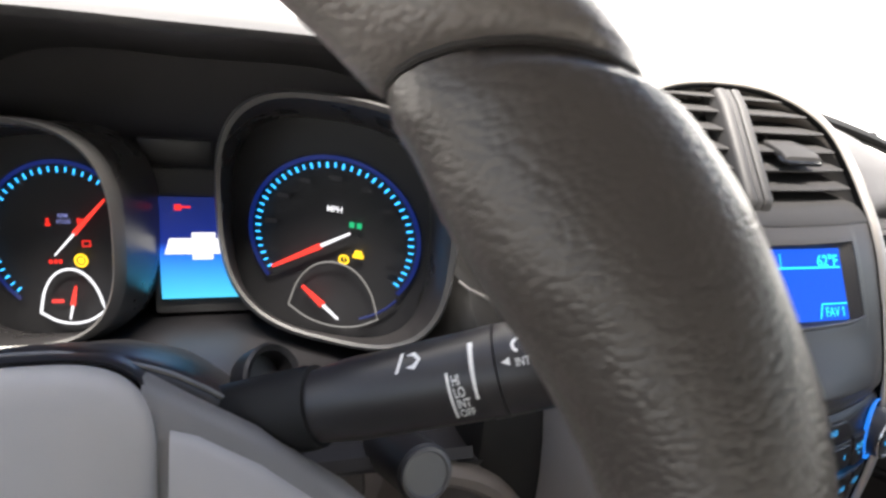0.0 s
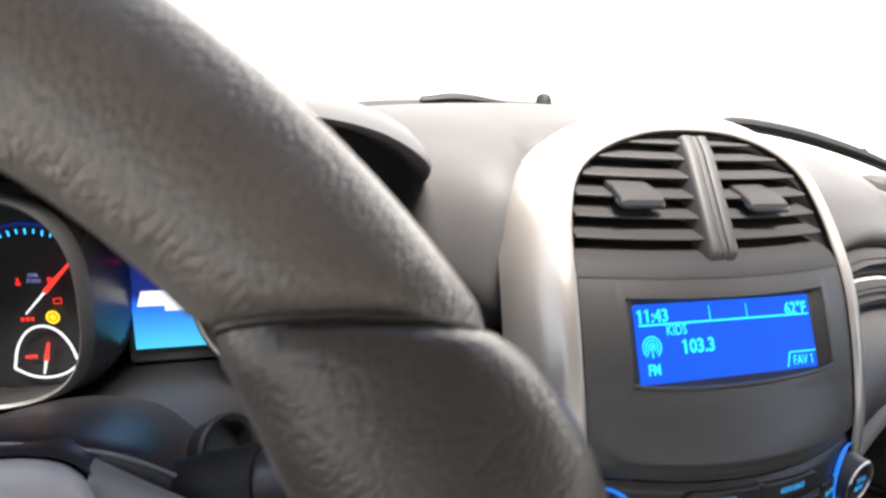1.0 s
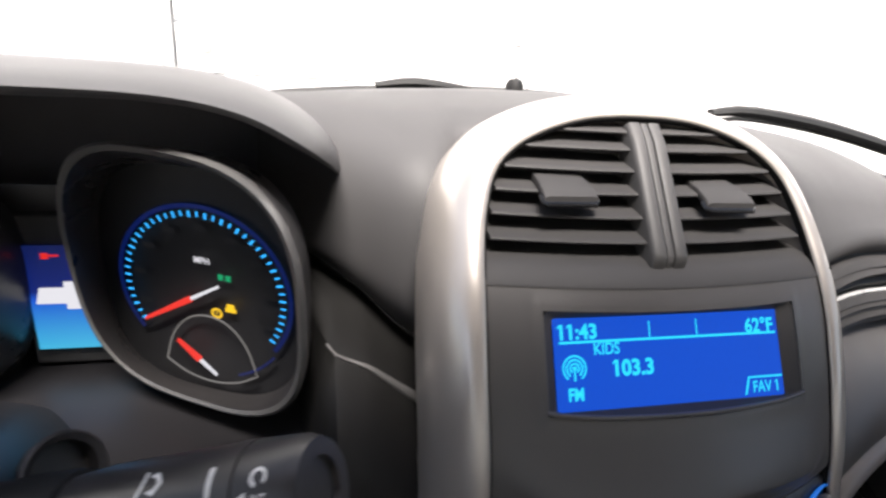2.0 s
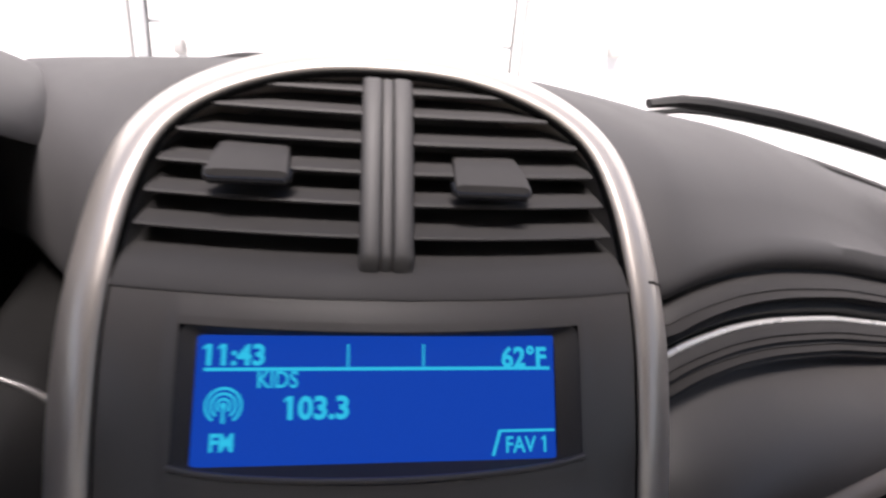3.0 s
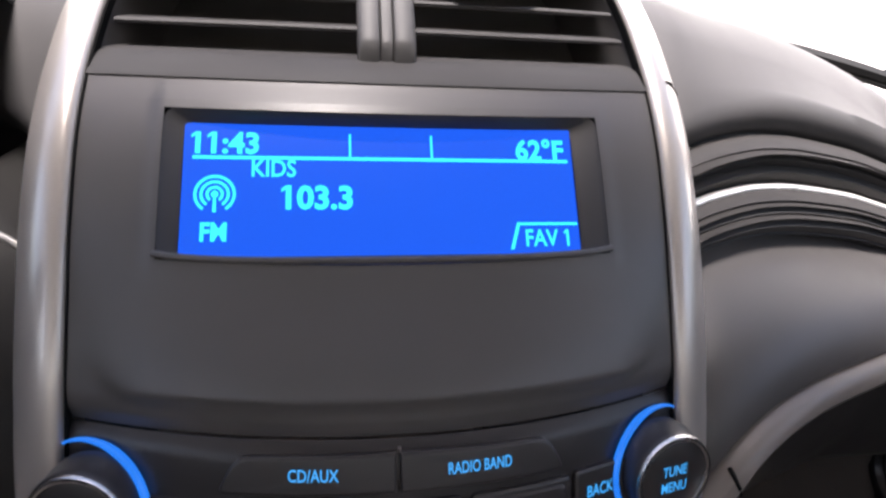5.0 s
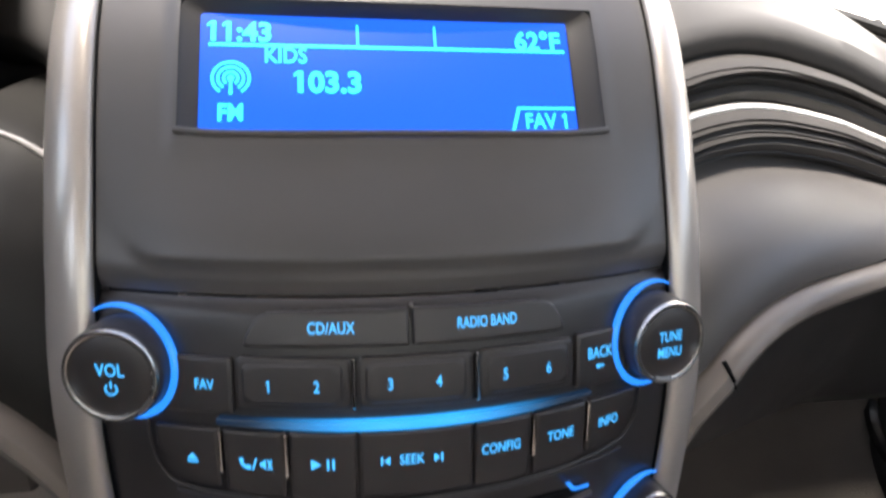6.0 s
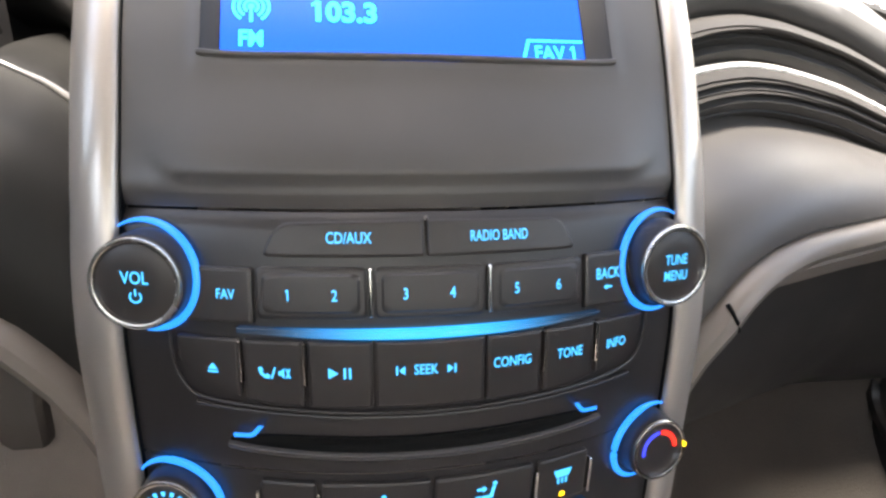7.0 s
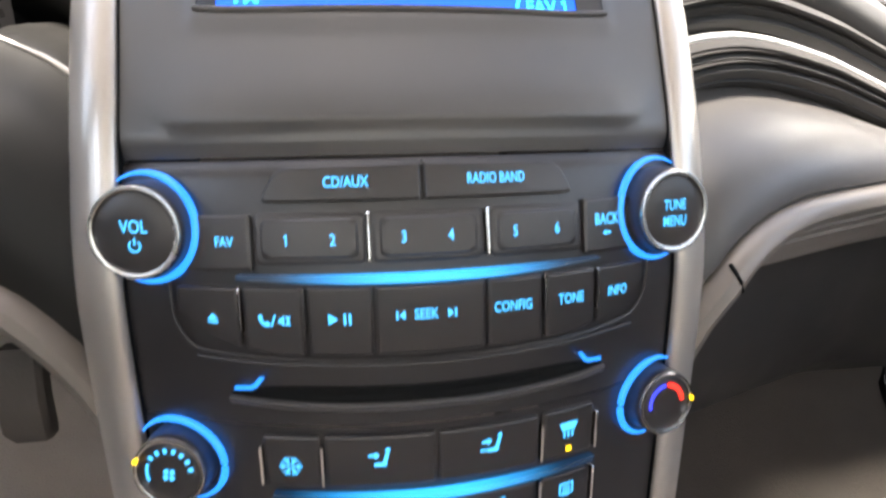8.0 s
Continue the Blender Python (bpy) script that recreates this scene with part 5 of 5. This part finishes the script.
mrn.inputs[1].default_value, mrn.inputs[2].default_value = 0.871, 0.962
nt.links.new(tcn.outputs["Object"], sepn.inputs[0])
nt.links.new(sepn.outputs[2], mrn.inputs[0])
nt.links.new(mrn.outputs[0], rmp.inputs[0])
rmp.color_ramp.elements[0].color = (0.06, 0.62, 1.0, 1)
rmp.color_ramp.elements[1].color = (0.004, 0.012, 0.10, 1)
e1 = rmp.color_ramp.elements.new(0.48)
e1.color = (0.01, 0.13, 0.85, 1)
e2 = rmp.color_ramp.elements.new(0.56)
e2.color = (0.004, 0.02, 0.22, 1)
nt.links.new(rmp.outputs[0], nt.nodes["Principled BSDF"].inputs["Emission Color"])
scr = part("screen", sheet(lambda u, v: iat(u, v, 0.0022), np.linspace(-0.0330, 0.0330, 3), np.linspace(-0.0450, 0.0450, 3)), SKYB, info, "blue gradient screen")
part("emblem", shape([[(-0.029, -0.004), (0.026, -0.004), (0.030, 0.010), (-0.025, 0.010)], [(-0.008, -0.009), (0.008, -0.009), (0.008, -0.004), (-0.008, -0.004)], [(-0.008, 0.010), (0.010, 0.010), (0.010, 0.015), (-0.008, 0.015)]], 0, 0, 1, at=iat, off=0.0030), DIAL_WHITE, scr, "plain white cross-shaped emblem")
part("door_mark", shape([rect(-0.004, -0.002, 0.001, 0.003), rect(0.001, 0.000, 0.008, 0.0016)], -0.016, 0.036, 1, at=iat, off=0.0030), RED, scr, "red warning mark")

# ---- steering column, stalk ----
col = thing("steering_column", (-0.455, 0.02, 0.80), "dark grey steering column shroud", "steering column")
SHROUD = [(-0.5640, 0.880), (-0.5600, 0.905), (-0.5450, 0.930), (-0.5200, 0.945), (-0.4850, 0.954), (-0.4585, 0.9555), (-0.4420, 0.9535), (-0.4070, 0.942), (-0.3810, 0.925), (-0.3620, 0.905), (-0.3560, 0.880), (-0.3560, 0.830), (-0.4585, 0.815), (-0.5640, 0.830)]
sh = [(p[0], p[1]) for p in spline(SHROUD, 80)]
rings = []
for y, k, dz in ((0.19, 0.97, -0.085), (0.16, 0.98, -0.070), (0.12, 0.99, -0.048), (0.08, 1.0, -0.024), (0.05, 1.0, -0.008), (0.036, 1.0, -0.0015), (0.030, 0.993, -0.001), (0.026, 0.98, -0.003), (0.024, 0.94, -0.006), (0.034, 0.90, -0.010)):
    rings.append([Vector((-0.459 + (x + 0.459) * k, y, 0.877 + (z - 0.88) * k + dz)) for x, z in sh])
part("shroud", loft(rings), SHELF, col, smooth=60)
# the shroud's lit edge is put into a paler rim colour
part("shroud_rim", tube([Vector((x, 0.031, z - 0.0045)) for x, z in sh], 0.0017, 8), POD_EDGE, col, "rim of the shroud, paler as a lit edge")
part("stalk_socket", turned([(-0.012, 0.018), (0.0, 0.0205), (0.004, 0.0215), (0.006, 0.020), (0.004, 0.0165), (-0.008, 0.015)], (-0.354, 0.060, 0.908), (0.62, -0.62, 0.48), 32), PAD_DARK, col, "round dark socket for the stalk")
sa, sb = Vector((-0.3595, 0.030, 0.9045)), Vector((-0.2165, -0.036, 0.9735))
sx = (sb - sa).normalized()
stalk = thing("wiper_stalk", sa, "black wiper stalk with white printed marks", "stalk")
part("sleeve", turned([(-0.03, 0.0205), (-0.02, 0.0215), (0.030, 0.0222), (0.036, 0.0215), (0.037, 0.017)], sa, sx, 32), RUBBER, stalk, "dark rubber sleeve")
part("arm", turned([(0.0, 0.0165), (0.02, 0.0175), (0.050, 0.0205), (0.060, 0.0215), (0.128, 0.0225), (0.1285, 0.0210)], sa, sx, 36), RADIO, stalk, "black tapered arm")
part("collar", turned([(0.1275, 0.0205), (0.1280, 0.0229), (0.1355, 0.0229), (0.1360, 0.0205)], sa, sx, 36), BUTTON, stalk)
part("twist_cap", turned([(0.1360, 0.0205), (0.1365, 0.0227), (0.158, 0.0222), (0.164, 0.0200), (0.164, 0.0130), (0.161, 0.0120), (0.161, 0.001)], sa, sx, 36), RADIO, stalk, "black twist cap")
s_out = (Vector((0, -0.86, 0.5)) - Vector((0, -0.86, 0.5)).dot(sx) * sx).normalized()
s_up = s_out.cross(sx).normalized()
s_up = s_up if s_up.z > 0 else -s_up


def on_stalk(r):
    def at(u, v, off=0.0):
        a = v / r
        return sa + u * sx + (r + off) * (math.cos(a) * s_out + math.sin(a) * s_up)
    return at


st = on_stalk(0.0225)
part("washer_mark", shape([[(-1.2, -1.0), (-0.9, -1.0), (-0.4, 1.0), (-0.7, 1.0)], [(-0.2, -0.6), (0.6, -0.9), (1.2, 0.0), (0.6, 0.9), (-0.2, 0.6), (0.5, 0.4), (0.8, 0), (0.5, -0.4)]], 0.094, 0.0165, 0.0056, at=st, off=0.0002), WHITE_INK, stalk, "white printed mark")
part("bracket_mark", shape([rect(0.1118, -0.0172 + 0.0048 * k, 0.1132, -0.0124 + 0.0048 * k) for k in range(5)], 0, 0, 1, at=st, off=0.0002), WHITE_INK, stalk, "white printed bar")
for k, word in enumerate(("OFF", "INT", "LO", "HI")):
    part("speed_word", glyphs(word, 0.0068, 0.1142, -0.0146 + 0.0057 * k, at=st, off=0.0003, wide=0.62, bold=0.02, align="LEFT"), WHITE_INK, stalk)
part("scale_mark", shape([*[rect(0.1240, -0.008 + 0.0035 * k, 0.1254 + 0.00016 * k, -0.0045 + 0.0035 * k) for k in range(8)]], 0, 0, 1, at=st, off=0.0002), WHITE_INK, stalk, "white printed scale")
part("mist_mark", shape([[(0.139, 0.0065), (0.143, 0.0045), (0.143, 0.0085)]] + [[(0.1485 + 0.004 * a, 0.0135 + 0.004 * b) for a, b in q] for q in arc_band(0.6, 1.0, -40, 250, 12)], 0, 0, 1, at=st, off=0.0003), WHITE_INK, stalk, "white printed marks")
part("mist_word", glyphs("INT", 0.0056, 0.1455, 0.0052, at=st, off=0.0003, wide=0.75, bold=0.012, align="LEFT"), WHITE_INK, stalk)
key = thing("ignition_lock", (-0.268, 0.03, 0.845), "round dark ignition lock with a satin ring", "ignition lock")
part("barrel", turned([(-0.07, 0.018), (0.012, 0.018), (0.014, 0.016), (0.014, 0.012), (0.010, 0.011)], (-0.266, 0.030, 0.855), (0.12, -0.9, 0.42), 30), PAD_DARK, key)
part("key_ring", turned([(0.0130, 0.0165), (0.0155, 0.0160), (0.0160, 0.0140), (0.0145, 0.0130)], (-0.266, 0.030, 0.855), (0.12, -0.9, 0.42), 30), POD_EDGE, key, "satin ring round the key slot")

# ---- steering wheel ----
WC = Vector((-0.4718, -0.2018, 1.0184))
WT = radians(34.9)
w_up = Vector((0, math.sin(WT), math.cos(WT)))
w_ax = Vector((0, -math.cos(WT), math.sin(WT)))
w_rt = Vector((1, 0, 0))
WR, WTUBE = 0.1853, 0.0213
wheel = thing("steering_wheel", WC, "grey-brown leather steering wheel with thumb grips", "steering wheel")


def wheel_at(a, rad, h):
    t = radians(a)
    return WC + rad * (math.cos(t) * w_rt + math.sin(t) * w_up) + h * w_ax


SKEW = 5.1


def rim_piece(a0, a1, bulge, n=40):
    rings = []
    for i in range(n + 1):
        a = a0 + (a1 - a0) * i / n
        e = min(i, n - i) / n * abs(a1 - a0)
        pinch = 1 - 0.085 * max(0.0, 1 - e / 1.3) ** 2
        swell = bulge * math.exp(-((i / n - 0.24) / 0.17) ** 2)
        # the grip slims down away from the thumb rest
        slim = min(1.0, max(0.0, (i / n - 0.22) / 0.5)) if bulge else 0.0
        pinch *= 1 - 0.30 * slim * slim * (3 - 2 * slim)
        # inside the rim it thins sooner, outside it stays full below the seam
        thin = 1 - 0.30 * min(1.0, max(0.0, (i / n - 0.12) / 0.35)) if bulge else 1.0
        full = 0.0045 * math.exp(-((i / n - 0.10) / 0.10) ** 2) if bulge else 0.0
        inward = 0.008 * min(1.0, max(0.0, (i / n - 0.28) / 0.25)) if bulge else 0.0
        ring = []
        for k in range(24):
            b = math.tau * k / 24
            c, s = math.cos(b), math.sin(b)
            rad = (WTUBE * pinch + swell) * thin * c if c < 0 else (WTUBE * pinch + 0.30 * swell + full) * c
            ring.append(wheel_at(a - SKEW * c * (1 if math.cos(radians(a)) > 0 else -1), WR - inward + rad, WTUBE * 0.93 * pinch * s))
        rings.append(ring)
    return loft(rings)


part("upper_rim", rim_piece(34.3, 145.7, 0.0, 70), LEATHER, wheel, "grained leather upper rim", smooth=80)
part("grip", rim_piece(33.7, -28.0, 0.0075), GRIP, wheel, "smooth swollen leather thumb grip", smooth=80)
part("grip", rim_piece(146.3, 208.0, 0.0075), GRIP, wheel, "smooth swollen leather thumb grip", smooth=80)
part("lower_rim", rim_piece(208.6, 331.4, 0.0, 60), LEATHER, wheel, smooth=80)
for a in (34.0, 146.0, 208.3, -28.3):
    sr = []
    for k in range(25):
        b = math.tau * k / 24
        sr.append(wheel_at(a - SKEW * math.cos(b) * (1 if math.cos(radians(a)) > 0 else -1), WR + WTUBE * 0.93 * math.cos(b), WTUBE * 0.865 * math.sin(b)))
    part("seam", tube(sr, 0.0008, 6), STITCH, wheel, "dark seam in the leather")
# the dished centre: pad, bezel and spokes lie well behind the rim
HD = -0.195
HC, HT = Vector((-0.4585, -0.1800, 1.0090)), radians(27.7)
h_up, h_ax = Vector((0, math.sin(HT), math.cos(HT))), Vector((0, -math.cos(HT), math.sin(HT)))
rings = []
for h, k in ((-0.050, 0.80), (-0.020, 0.95), (-0.005, 0.995), (-0.001, 1.0), (0.003, 0.985), (0.0065, 0.95), (0.010, 0.86), (0.0125, 0.70), (0.014, 0.4), (0.0145, 0.05)):
    rings.append([HC + (u * w_rt) + v * h_up + (HD + h) * h_ax for u, v in oval(0.0, -0.015, 0.0535 * k, 0.058 * k, 3.2, 56)])
part("hub_pad", loft(rings), HUB, wheel, "smooth grey hub pad", smooth=70)
rings = []
for h, k in ((-0.055, 0.96), (-0.012, 0.985), (-0.007, 1.0), (-0.006, 1.025), (-0.009, 1.045), (-0.016, 1.055), (-0.04, 1.06)):
    rings.append([HC + (u * w_rt) + v * h_up + (HD + h) * h_ax for u, v in oval(0.0, -0.015, 0.0545 * k, 0.0585 * k, 3.2, 56)])
part("hub_bezel", loft(rings), SHELF, wheel, "dark bezel round the hub pad", smooth=60)


def spoke(s, up, low, lift):
    """A spoke from the hub out and back up to the rim."""
    out = []
    keys = [(0.046, 0.036, -0.055, -0.006), (0.070, 0.021, -0.062, -0.005), (0.0985, 0.0045, -0.072, -0.003), (0.120, -0.012, -0.079, -0.001), (0.1385, -0.025, -0.085, 0.002), (0.158, -0.041, -0.094, 0.020), (0.170, -0.055, -0.101, 0.060), (0.172, -0.064, -0.106, 0.115), (0.166, -0.069, -0.109, 0.180)]
    for u, v0, v1, h in keys:
        u = max(u, 0.0585) if up else u
        z0, z1 = v0 - up, v1 + low
        z0 = min(z0, 0.0125) if up else z0
        w = min(0.008, 0.3 * (z0 - z1))
        h += HD + lift
        out.append([HC + s * u * w_rt + z * h_up + (h + q) * h_ax for z, q in ((z0, -0.012), (z0 - 0.0015, -0.003), (z0 - w, 0.0025), ((z0 + z1) / 2, 0.0045), (z1 + w, 0.0025), (z1, -0.004), ((z0 + z1) / 2, -0.016))])
    return out


for s in (1, -1):
    part("spoke", loft(spoke(s, 0.0, 0.0, 0.0)), SPOKE, wheel, "dark grey plastic spoke", smooth=60)
    part("spoke_cover", loft(spoke(s, 0.013, 0.006, 0.0055)[0:6]), HUB, wheel, "light grey spoke cover", smooth=60)
